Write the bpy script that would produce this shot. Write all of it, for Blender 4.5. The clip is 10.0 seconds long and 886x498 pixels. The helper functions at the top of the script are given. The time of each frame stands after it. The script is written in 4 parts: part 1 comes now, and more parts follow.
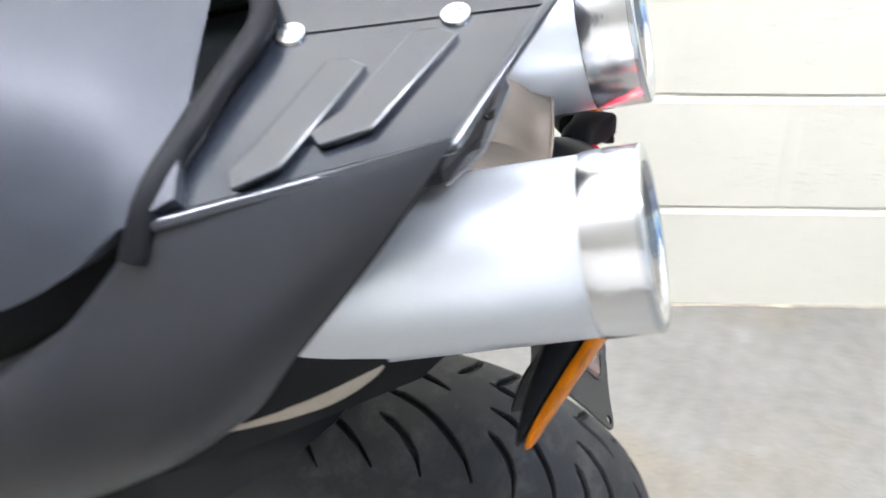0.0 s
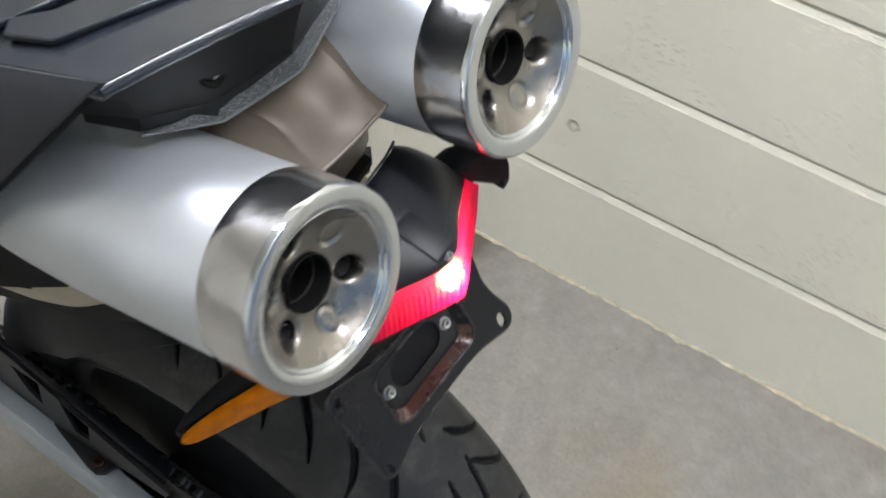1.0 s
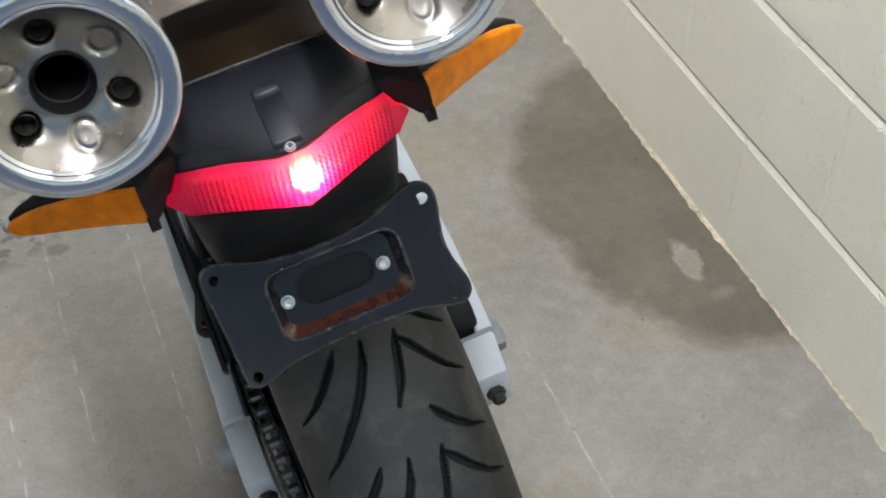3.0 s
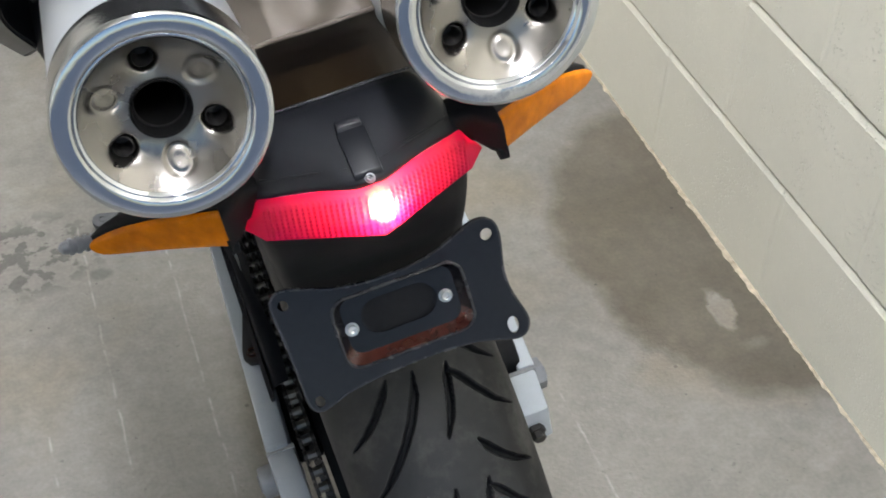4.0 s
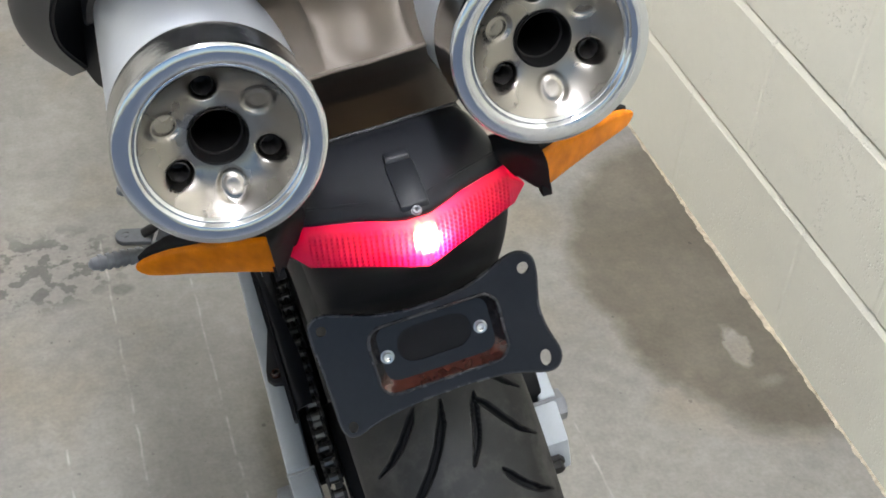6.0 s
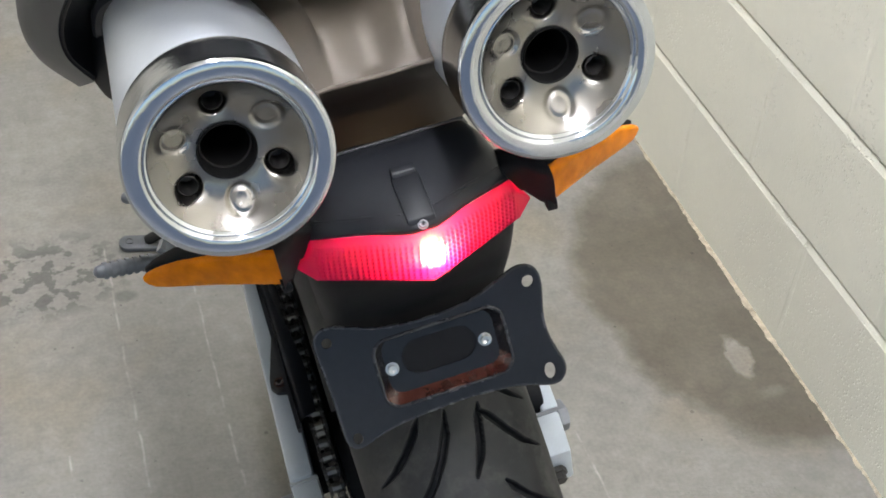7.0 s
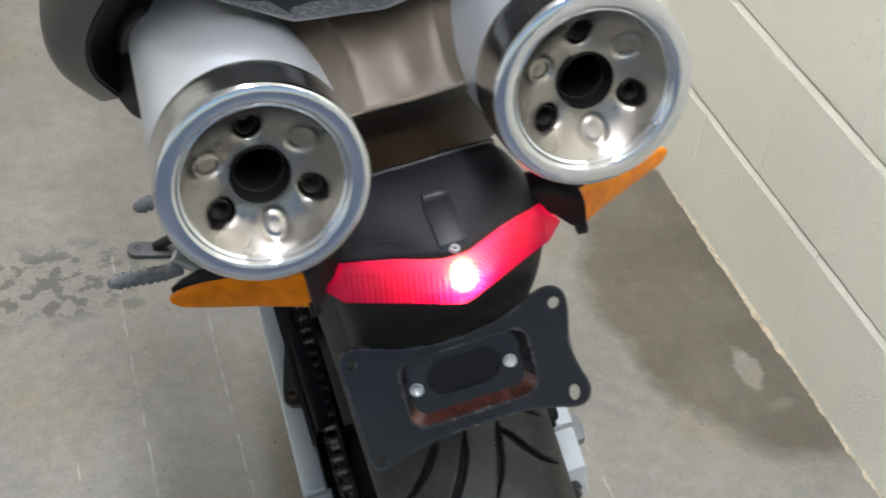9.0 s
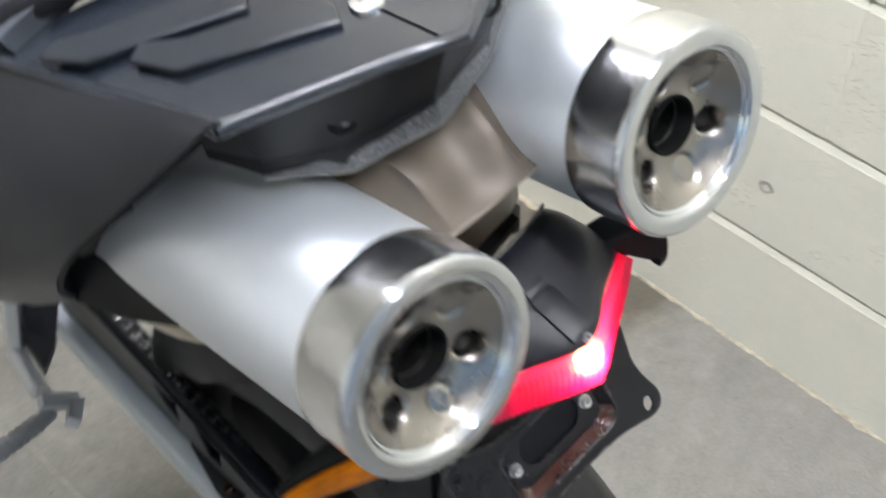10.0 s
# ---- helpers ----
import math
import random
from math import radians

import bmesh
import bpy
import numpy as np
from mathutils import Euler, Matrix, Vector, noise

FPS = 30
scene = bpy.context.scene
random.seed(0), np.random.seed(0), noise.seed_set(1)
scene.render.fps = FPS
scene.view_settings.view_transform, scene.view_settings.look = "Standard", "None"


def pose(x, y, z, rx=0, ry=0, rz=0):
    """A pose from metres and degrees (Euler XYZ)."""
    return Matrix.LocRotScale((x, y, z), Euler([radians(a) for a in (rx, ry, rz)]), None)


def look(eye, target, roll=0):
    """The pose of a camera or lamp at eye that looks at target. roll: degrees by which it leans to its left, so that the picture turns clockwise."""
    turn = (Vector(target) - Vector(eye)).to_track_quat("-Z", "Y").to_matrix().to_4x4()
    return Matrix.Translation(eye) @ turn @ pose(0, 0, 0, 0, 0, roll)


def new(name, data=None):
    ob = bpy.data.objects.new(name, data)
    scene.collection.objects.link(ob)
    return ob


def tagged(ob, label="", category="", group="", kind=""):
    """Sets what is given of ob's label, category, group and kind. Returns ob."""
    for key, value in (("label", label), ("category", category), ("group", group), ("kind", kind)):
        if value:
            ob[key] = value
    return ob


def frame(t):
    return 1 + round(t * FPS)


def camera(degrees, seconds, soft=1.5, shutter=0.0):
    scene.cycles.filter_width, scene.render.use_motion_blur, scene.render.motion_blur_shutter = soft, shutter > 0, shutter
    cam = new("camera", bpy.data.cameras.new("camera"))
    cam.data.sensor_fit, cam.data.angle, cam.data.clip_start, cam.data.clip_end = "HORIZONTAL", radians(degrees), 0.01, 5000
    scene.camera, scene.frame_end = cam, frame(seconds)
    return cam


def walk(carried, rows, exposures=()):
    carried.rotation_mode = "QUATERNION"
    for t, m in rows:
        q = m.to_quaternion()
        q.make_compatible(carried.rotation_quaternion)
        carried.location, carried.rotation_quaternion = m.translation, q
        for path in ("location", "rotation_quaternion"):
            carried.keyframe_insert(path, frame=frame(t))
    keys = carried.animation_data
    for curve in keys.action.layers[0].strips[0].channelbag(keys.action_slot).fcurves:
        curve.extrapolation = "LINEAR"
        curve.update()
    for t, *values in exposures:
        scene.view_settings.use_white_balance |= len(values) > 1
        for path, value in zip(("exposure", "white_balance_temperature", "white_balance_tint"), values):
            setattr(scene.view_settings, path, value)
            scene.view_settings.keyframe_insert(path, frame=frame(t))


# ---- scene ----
cam = camera(37.6, 10.0, soft=1.7, shutter=0.6)
PATH = [
    (0, (-0.7478, 0.0452, 1.4759), (0.7145, 0.1724, 0.1174), -2.68),
    (0.1, (-0.7319, -0.0186, 1.4765), (0.7079, 0.2228, 0.1095), -2.95),
    (0.2, (-0.7181, -0.0651, 1.4764), (0.7126, 0.1889, 0.1022), 0.81),
    (0.3, (-0.7089, -0.1159, 1.4790), (0.7065, 0.2037, 0.1026), 1.86),
    (0.4, (-0.6979, -0.1629, 1.4833), (0.6948, 0.2215, 0.1003), 2.77),
    (0.6, (-0.635, -0.213, 1.463), (0.689, 0.271, 0.044), 4.4),
    (0.8, (-0.5808, -0.2804, 1.4557), (0.6617, 0.3564, 0.0236), 3.27),
    (1, (-0.5146, -0.3083, 1.4512), (0.6564, 0.4164, 0.0008), 4.34),
    (1.1, (-0.488, -0.312, 1.44), (0.655, 0.444, -0.017), 4.8),
    (1.3, (-0.437, -0.348, 1.432), (0.62, 0.508, -0.035), 5.0),
    (1.5, (-0.3897, -0.4011, 1.4350), (0.5845, 0.5840, -0.0073), 6.06),
    (1.6, (-0.372, -0.42, 1.43), (0.57, 0.613, -0.001), 7.0),
    (1.8, (-0.33, -0.458, 1.419), (0.512, 0.673, 0.001), 5.1),
    (2, (-0.2975, -0.4704, 1.4129), (0.4564, 0.7091, -0.0156), 2.87),
    (2.2, (-0.26, -0.476, 1.375), (0.45, 0.731, -0.053), 2.4),
    (2.5, (-0.2038, -0.5251, 1.3598), (0.4018, 0.7248, -0.0793), 2.88),
    (2.7, (-0.1879, -0.5506, 1.3489), (0.3583, 0.7310, -0.0861), 1.00),
    (3.8, (-0.2274, -0.5699, 1.3621), (0.3127, 0.7790, -0.0122), 2.92),
    (4, (-0.2305, -0.5717, 1.3630), (0.3050, 0.7877, -0.0028), 2.81),
    (4.5, (-0.2427, -0.5738, 1.3651), (0.2673, 0.8039, 0.0080), 2.84),
    (5, (-0.2538, -0.5711, 1.3688), (0.2538, 0.8115, 0.0158), 3.54),
    (5.5, (-0.2525, -0.5712, 1.3731), (0.2726, 0.8126, 0.0280), 4.09),
    (7, (-0.2569, -0.5696, 1.3818), (0.2773, 0.8218, 0.0482), 4.85),
    (7.5, (-0.2568, -0.5697, 1.3869), (0.2781, 0.8272, 0.0593), 4.68),
    (8, (-0.2579, -0.5699, 1.3866), (0.2712, 0.8358, 0.0659), 4.90),
    (8.5, (-0.2598, -0.5672, 1.3861), (0.2685, 0.8400, 0.0667), 4.91),
    (9, (-0.2728, -0.5507, 1.3876), (0.2676, 0.8386, 0.0542), 5.47),
    (9.1, (-0.2817, -0.5393, 1.3875), (0.2636, 0.8372, 0.0430), 4.93),
    (9.2, (-0.2922, -0.5264, 1.3847), (0.2700, 0.8260, 0.0227), 4.76),
    (9.3, (-0.312, -0.509, 1.377), (0.306, 0.829, 0.024), 5.8),
    (9.4, (-0.3262, -0.4843, 1.3869), (0.3586, 0.8047, 0.0196), 4.56),
    (9.5, (-0.356, -0.453, 1.401), (0.364, 0.801, 0.019), 2.1),
    (9.8, (-0.418, -0.364, 1.419), (0.477, 0.722, -0.002), 0.9),
    (10, (-0.445, -0.293, 1.422), (0.557, 0.676, -0.011), 1.4),
]
walk(cam, [(t, look(eye, target, roll)) for t, eye, target, roll in PATH], [(0.0, 0.8, 6150, 13), (0.2, 0.8, 6200, 13), (0.5, 0.3, 6400, 11), (0.8, 0.0, 6500, 10), (1.3, -0.08, 6500, 10), (2.0, -0.1, 6500, 10), (2.7, -0.03, 6500, 10), (4.0, 0.03, 6500, 10), (4.5, 0.1, 6500, 10), (5.0, -0.03, 6500, 10), (5.5, 0.17, 6500, 10), (7.0, 0.12, 6500, 10), (8.0, 0.1, 6500, 10), (8.5, 0.0, 6500, 10), (9.3, 0.12, 6500, 10), (9.8, 0.16, 6450, 10), (10.0, 0.22, 6400, 10)])

# ---- light ----
world = bpy.data.worlds.new("world")
scene.world = world
world.use_nodes = True
wt = world.node_tree
sky = wt.nodes.new("ShaderNodeTexSky")
sky.sky_type, sky.sun_disc, sky.sun_elevation, sky.sun_rotation = "NISHITA", False, radians(38), radians(60)
wt.links.new(sky.outputs[0], wt.nodes["Background"].inputs[0])
wt.nodes["Background"].inputs[1].default_value = 0.15


# ---- materials ----
def material(name, colour, rough=0.5, metal=0.0, grain=60.0, vary=0.12, stain=4.0, stain_amount=0.1, bump=0.0, coat=0.0, spec=0.5, bump_scale=None, rough_vary=0.08):
    """A surface with grain and stains at two scales, uneven gloss and fine relief."""
    m = bpy.data.materials.new(name)
    m.use_nodes = True
    nt = m.node_tree
    n, l = nt.nodes, nt.links
    b = n["Principled BSDF"]
    co = n.new("ShaderNodeTexCoord")
    fine = n.new("ShaderNodeTexNoise")
    fine.inputs["Scale"].default_value, fine.inputs["Detail"].default_value = grain, 6
    wide = n.new("ShaderNodeTexNoise")
    wide.inputs["Scale"].default_value, wide.inputs["Detail"].default_value = stain, 5
    for q in (fine, wide):
        l.new(co.outputs["Object"], q.inputs["Vector"])
    mix = n.new("ShaderNodeMath")
    mix.operation = "MULTIPLY_ADD"
    l.new(fine.outputs["Fac"], mix.inputs[0])
    mix.inputs[1].default_value = 2 * vary
    add = n.new("ShaderNodeMath")
    add.operation = "MULTIPLY_ADD"
    l.new(wide.outputs["Fac"], add.inputs[0])
    add.inputs[1].default_value, add.inputs[2].default_value = 2 * stain_amount, 1 - vary - stain_amount
    l.new(add.outputs[0], mix.inputs[2])
    scale = n.new("ShaderNodeVectorMath")
    scale.operation = "SCALE"
    scale.inputs[0].default_value = colour
    l.new(mix.outputs[0], scale.inputs["Scale"])
    l.new(scale.outputs[0], b.inputs["Base Color"])
    rr = n.new("ShaderNodeMapRange")
    rr.inputs["To Min"].default_value, rr.inputs["To Max"].default_value = max(rough - rough_vary, 0.02), min(rough + rough_vary, 1)
    l.new(wide.outputs["Fac"], rr.inputs["Value"])
    l.new(rr.outputs[0], b.inputs["Roughness"])
    b.inputs["Metallic"].default_value = metal
    b.inputs["Coat Weight"].default_value = coat
    b.inputs["Specular IOR Level"].default_value = spec
    if bump:
        bn = n.new("ShaderNodeTexNoise")
        bn.inputs["Scale"].default_value, bn.inputs["Detail"].default_value = bump_scale or grain * 2, 4
        l.new(co.outputs["Object"], bn.inputs["Vector"])
        bu = n.new("ShaderNodeBump")
        bu.inputs["Strength"].default_value, bu.inputs["Distance"].default_value = 0.6, bump
        l.new(bn.outputs["Fac"], bu.inputs["Height"])
        l.new(bu.outputs[0], b.inputs["Normal"])
    return m


def block_material():
    """Thick cream paint over rough concrete block, pitted, different on each block."""
    m = material("painted_block", (0.84, 0.81, 0.675), 0.40, grain=60, vary=0.03, stain=5, stain_amount=0.05)
    n, l = m.node_tree.nodes, m.node_tree.links
    co, info, shift = n.new("ShaderNodeTexCoord"), n.new("ShaderNodeObjectInfo"), n.new("ShaderNodeVectorMath")
    sc = n.new("ShaderNodeMath")
    sc.operation, sc.inputs[1].default_value = "MULTIPLY", 37.0
    l.new(info.outputs["Random"], sc.inputs[0])
    shift.operation = "ADD"
    l.new(co.outputs["Object"], shift.inputs[0])
    l.new(sc.outputs[0], shift.inputs[1])
    for q in [x for x in n if x.type == "TEX_NOISE"]:
        l.new(shift.outputs[0], q.inputs["Vector"])
    rough = n.new("ShaderNodeTexNoise")
    rough.inputs["Scale"].default_value, rough.inputs["Detail"].default_value, rough.inputs["Roughness"].default_value = 170, 4, 0.6
    pits = n.new("ShaderNodeTexVoronoi")
    pits.inputs["Scale"].default_value = 165
    cut = n.new("ShaderNodeMapRange")
    cut.inputs["From Min"].default_value, cut.inputs["From Max"].default_value = 0.12, 0.36
    where = n.new("ShaderNodeTexNoise")
    where.inputs["Scale"].default_value = 16
    gate = n.new("ShaderNodeMapRange")
    gate.inputs["From Min"].default_value, gate.inputs["From Max"].default_value, gate.inputs["To Min"].default_value, gate.inputs["To Max"].default_value = 0.42, 0.66, 0.0, 1.0
    for q in (rough, pits, where):
        l.new(shift.outputs[0], q.inputs["Vector"])
    l.new(pits.outputs["Distance"], cut.inputs["Value"])
    l.new(where.outputs["Fac"], gate.inputs["Value"])
    inv = n.new("ShaderNodeMath")
    inv.operation, inv.inputs[0].default_value = "SUBTRACT", 1.0
    l.new(cut.outputs[0], inv.inputs[1])
    pit = n.new("ShaderNodeMath")
    pit.operation = "MULTIPLY"
    l.new(inv.outputs[0], pit.inputs[0])
    l.new(gate.outputs[0], pit.inputs[1])
    hgt = n.new("ShaderNodeMath")
    hgt.operation, hgt.inputs[1].default_value = "MULTIPLY_ADD", -0.7
    l.new(pit.outputs[0], hgt.inputs[0])
    patch = n.new("ShaderNodeTexNoise")
    patch.inputs["Scale"].default_value, patch.inputs["Detail"].default_value = 7, 3
    l.new(shift.outputs[0], patch.inputs["Vector"])
    how = n.new("ShaderNodeMapRange")
    how.inputs["From Min"].default_value, how.inputs["From Max"].default_value, how.inputs["To Min"].default_value, how.inputs["To Max"].default_value = 0.42, 0.62, 0.15, 0.55
    l.new(patch.outputs["Fac"], how.inputs["Value"])
    grit = n.new("ShaderNodeMath")
    grit.operation = "MULTIPLY"
    l.new(rough.outputs["Fac"], grit.inputs[0])
    l.new(how.outputs[0], grit.inputs[1])
    l.new(grit.outputs[0], hgt.inputs[2])
    # a hollow knocked out of the second course
    here, way, size, hollow = n.new("ShaderNodeNewGeometry"), n.new("ShaderNodeVectorMath"), n.new("ShaderNodeVectorMath"), n.new("ShaderNodeMapRange")
    way.operation, way.inputs[1].default_value = "SUBTRACT", (0.72, 0.262, 0.291)
    l.new(here.outputs["Position"], way.inputs[0])
    size.operation = "LENGTH"
    l.new(way.outputs[0], size.inputs[0])
    ragged = n.new("ShaderNodeMath")
    ragged.operation, ragged.inputs[1].default_value = "MULTIPLY_ADD", 0.016
    l.new(rough.outputs["Fac"], ragged.inputs[0])
    l.new(size.outputs["Value"], ragged.inputs[2])
    hollow.inputs["From Min"].default_value, hollow.inputs["From Max"].default_value, hollow.inputs["To Min"].default_value, hollow.inputs["To Max"].default_value = 0.0125, 0.0185, -4.5, 0.0
    l.new(ragged.outputs[0], hollow.inputs["Value"])
    total = n.new("ShaderNodeMath")
    total.operation = "ADD"
    l.new(hgt.outputs[0], total.inputs[0])
    l.new(hollow.outputs[0], total.inputs[1])
    bu = n.new("ShaderNodeBump")
    bu.inputs["Strength"].default_value, bu.inputs["Distance"].default_value = 1.0, 0.0021
    l.new(total.outputs[0], bu.inputs["Height"])
    l.new(bu.outputs[0], n["Principled BSDF"].inputs["Normal"])
    return m


def floor_material():
    """Worn concrete with a damp patch by the wall, oil spots and scratched lines."""
    m = material("concrete", (0.224, 0.213, 0.188), 0.55, grain=38, vary=0.14, stain=2.2, stain_amount=0.2, bump=0.0008, bump_scale=170)
    n, l = m.node_tree.nodes, m.node_tree.links
    bsdf = n["Principled BSDF"]
    base = bsdf.inputs["Base Color"].links[0].from_socket
    co, sep = n.new("ShaderNodeTexCoord"), n.new("ShaderNodeSeparateXYZ")
    l.new(co.outputs["Object"], sep.inputs[0])

    def maths(op, a, b=None, c=None):
        q = n.new("ShaderNodeMath")
        q.operation = op
        for k, v in enumerate((a, b, c)):
            if v is None:
                continue
            if isinstance(v, (int, float)):
                q.inputs[k].default_value = v
            else:
                l.new(v, q.inputs[k])
        return q.outputs[0]

    def noise_at(scale, detail=4):
        q = n.new("ShaderNodeTexNoise")
        q.inputs["Scale"].default_value, q.inputs["Detail"].default_value = scale, detail
        l.new(co.outputs["Object"], q.inputs["Vector"])
        return q.outputs["Fac"]

    def ramp(v, lo, hi):
        q = n.new("ShaderNodeMapRange")
        q.inputs["From Min"].default_value, q.inputs["From Max"].default_value = lo, hi
        l.new(v, q.inputs["Value"])
        return q.outputs[0]

    X, Y = sep.outputs["X"], sep.outputs["Y"]
    wob, fine = noise_at(9), noise_at(55, 6)

    def ellipse(cx, cy, rx, ry, edge=0.06, rag=0.5):
        dx, dy = maths("DIVIDE", maths("SUBTRACT", X, cx), rx), maths("DIVIDE", maths("SUBTRACT", Y, cy), ry)
        d = maths("SQRT", maths("ADD", maths("MULTIPLY", dx, dx), maths("MULTIPLY", dy, dy)))
        d = maths("ADD", d, maths("MULTIPLY", maths("SUBTRACT", maths("MULTIPLY_ADD", fine, 0.35, wob), 0.67), rag))
        return ramp(d, 1 + edge, 1 - edge)

    damp = maths("MULTIPLY", ellipse(0.745, 0.69, 0.262, 0.340, 0.06, 0.30), maths("MULTIPLY_ADD", ramp(noise_at(7, 5), 0.35, 0.6), 0.22, 0.80))
    dry = maths("MAXIMUM", ellipse(0.650, 0.540, 0.021, 0.050, 0.14, 2.0), maths("MULTIPLY", ellipse(0.668, 0.465, 0.020, 0.012, 0.4, 3.2), 0.5))
    damp = maths("MULTIPLY", damp, maths("SUBTRACT", 1.0, maths("MULTIPLY", dry, 1.15)))
    oil = maths("MULTIPLY", ellipse(-0.315, 0.955, 0.13, 0.08, 0.3, 0.5), ramp(noise_at(34, 5), 0.50, 0.545))
    oil = maths("MAXIMUM", oil, maths("MULTIPLY", ellipse(-0.2, 0.885, 0.018, 0.012, 0.3), 0.8))
    oil = maths("MAXIMUM", oil, maths("MULTIPLY", ellipse(-0.22, 0.30, 0.03, 0.02, 0.4), 0.7))
    specks = maths("MULTIPLY", ramp(noise_at(95, 2), 0.71, 0.74), 0.55)
    oil = maths("MAXIMUM", oil, specks)
    # scattered dark grit
    cells, pick = n.new("ShaderNodeTexVoronoi"), n.new("ShaderNodeSeparateColor")
    cells.inputs["Scale"].default_value = 26
    l.new(co.outputs["Object"], cells.inputs["Vector"])
    l.new(cells.outputs["Color"], pick.inputs[0])
    grains = maths("MULTIPLY", maths("LESS_THAN", cells.outputs["Distance"], maths("MULTIPLY", pick.outputs[1], 0.085)), maths("GREATER_THAN", pick.outputs[0], 0.55))
    oil = maths("MAXIMUM", oil, maths("MULTIPLY", grains, 0.85))
    lines = None
    for x0, y0, y1 in ((-0.098, 0.42, 1.0), (-0.217, 0.5, 1.0), (0.362, 0.2, 0.47), (-0.31, 0.2, 0.6)):
        d = maths("ABSOLUTE", maths("ADD", maths("SUBTRACT", X, x0), maths("MULTIPLY", maths("SUBTRACT", wob, 0.5), 0.012)))
        q = maths("MULTIPLY", ramp(d, 0.0026, 0.0004), maths("MULTIPLY", maths("GREATER_THAN", Y, y0), maths("LESS_THAN", Y, y1)))
        q = maths("MULTIPLY", q, ramp(noise_at(30), 0.40, 0.58))
        lines = q if lines is None else maths("MAXIMUM", lines, q)
    chalk = maths("MAXIMUM", maths("MULTIPLY", lines, 1.0), maths("MULTIPLY", ramp(noise_at(13, 7), 0.62, 0.72), 0.3))
    blotch = maths("MULTIPLY", maths("MULTIPLY_ADD", maths("SUBTRACT", noise_at(6, 9), 0.5), 0.55, 1.0), maths("MULTIPLY_ADD", maths("SUBTRACT", noise_at(40, 6), 0.5), 0.45, 1.0))
    grit = maths("MULTIPLY_ADD", maths("SUBTRACT", noise_at(160, 3), 0.5), 0.35, 1.0)
    # darker where damp or oily, paler where scratched
    gain = maths("MULTIPLY", maths("MULTIPLY_ADD", damp, -0.50, 1.0), maths("MULTIPLY_ADD", oil, -0.5, 1.0))
    gain = maths("MULTIPLY", gain, maths("MULTIPLY_ADD", chalk, 0.55, 1.0))
    gain = maths("MULTIPLY", gain, maths("MULTIPLY", blotch, grit))
    sc = n.new("ShaderNodeVectorMath")
    sc.operation = "SCALE"
    l.new(base, sc.inputs[0])
    l.new(gain, sc.inputs["Scale"])
    warm = n.new("ShaderNodeMix")
    warm.data_type, warm.blend_type = "RGBA", "MULTIPLY"
    l.new(maths("MULTIPLY", maths("MAXIMUM", damp, ramp(noise_at(3.5, 6), 0.52, 0.72)), 0.75), warm.inputs["Factor"])
    l.new(sc.outputs[0], warm.inputs["A"])
    warm.inputs["B"].default_value = (1.0, 0.88, 0.68, 1)
    l.new(warm.outputs["Result"], bsdf.inputs["Base Color"])
    return m


MAT_WALL = block_material()
MAT_MORTAR = material("painted_mortar", (0.78, 0.75, 0.635), 0.42, grain=90, vary=0.04, stain=6, stain_amount=0.05, bump=0.0015, bump_scale=110)
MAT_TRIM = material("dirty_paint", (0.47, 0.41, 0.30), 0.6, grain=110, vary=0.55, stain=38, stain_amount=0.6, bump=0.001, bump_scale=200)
MAT_FLOOR = floor_material()
MAT_OUTSIDE = material("added_yard", (0.4, 0.4, 0.4), 0.8, grain=8, vary=0.1)
MAT_ROOM = material("room_paint", (0.7, 0.69, 0.64), 0.7, grain=30, vary=0.03)
MAT_CHROME = material("chrome", (0.62, 0.645, 0.68), 0.10, 1.0, vary=0.02, stain=30, stain_amount=0.05, rough_vary=0.04, bump=0.0005, bump_scale=55)
MAT_BAND = material("polished_band", (0.84, 0.85, 0.87), 0.20, 1.0, vary=0.02, stain=20, stain_amount=0.06, rough_vary=0.05, bump=0.0012, bump_scale=38)
MAT_STEEL = material("stamped_steel", (0.29, 0.275, 0.256), 0.28, 1.0, vary=0.05, stain=30, stain_amount=0.12, rough_vary=0.06)
MAT_ALU = material("brushed_aluminium", (0.66, 0.70, 0.745), 0.36, 0.65, grain=200, vary=0.03, stain=12, stain_amount=0.05, bump=0.00006, bump_scale=900)
# soot in the outlets; in holes and bolt cups, shade put into colour
MAT_SOOT_DARK = material("soot_and_hole_dark", (0.005, 0.005, 0.005), 0.8, grain=100, spec=0.1)
MAT_PLASTIC = material("black_plastic", (0.0105, 0.0115, 0.0150), 0.42, grain=200, vary=0.15, stain=20, stain_amount=0.15, bump=0.00008, bump_scale=1500, spec=0.35)
MAT_PANEL = material("satin_black_panel", (0.0145, 0.0162, 0.0205), 0.36, grain=150, vary=0.1, stain=12, stain_amount=0.1, bump=0.00004, bump_scale=1200, spec=0.5)
MAT_TOP = material("glossy_black_top", (0.013, 0.0165, 0.0235), 0.22, grain=150, vary=0.1, stain=12, stain_amount=0.1, bump=0.00004, bump_scale=1200, spec=0.8)
MAT_SEAT = material("seat_vinyl", (0.030, 0.035, 0.045), 0.5, grain=300, vary=0.08, stain=10, stain_amount=0.1, bump=0.0002, bump_scale=700)
MAT_BRONZE = material("heat_tinted_steel", (0.092, 0.074, 0.056), 0.47, 0.22, grain=120, vary=0.08, stain=14, stain_amount=0.12, bump=0.0006, bump_scale=24)
MAT_PLATE = material("dark_painted_steel", (0.0088, 0.0092, 0.0118), 0.20, 0.0, grain=200, vary=0.2, stain=25, stain_amount=0.12, bump=0.0001, bump_scale=600, spec=0.3)
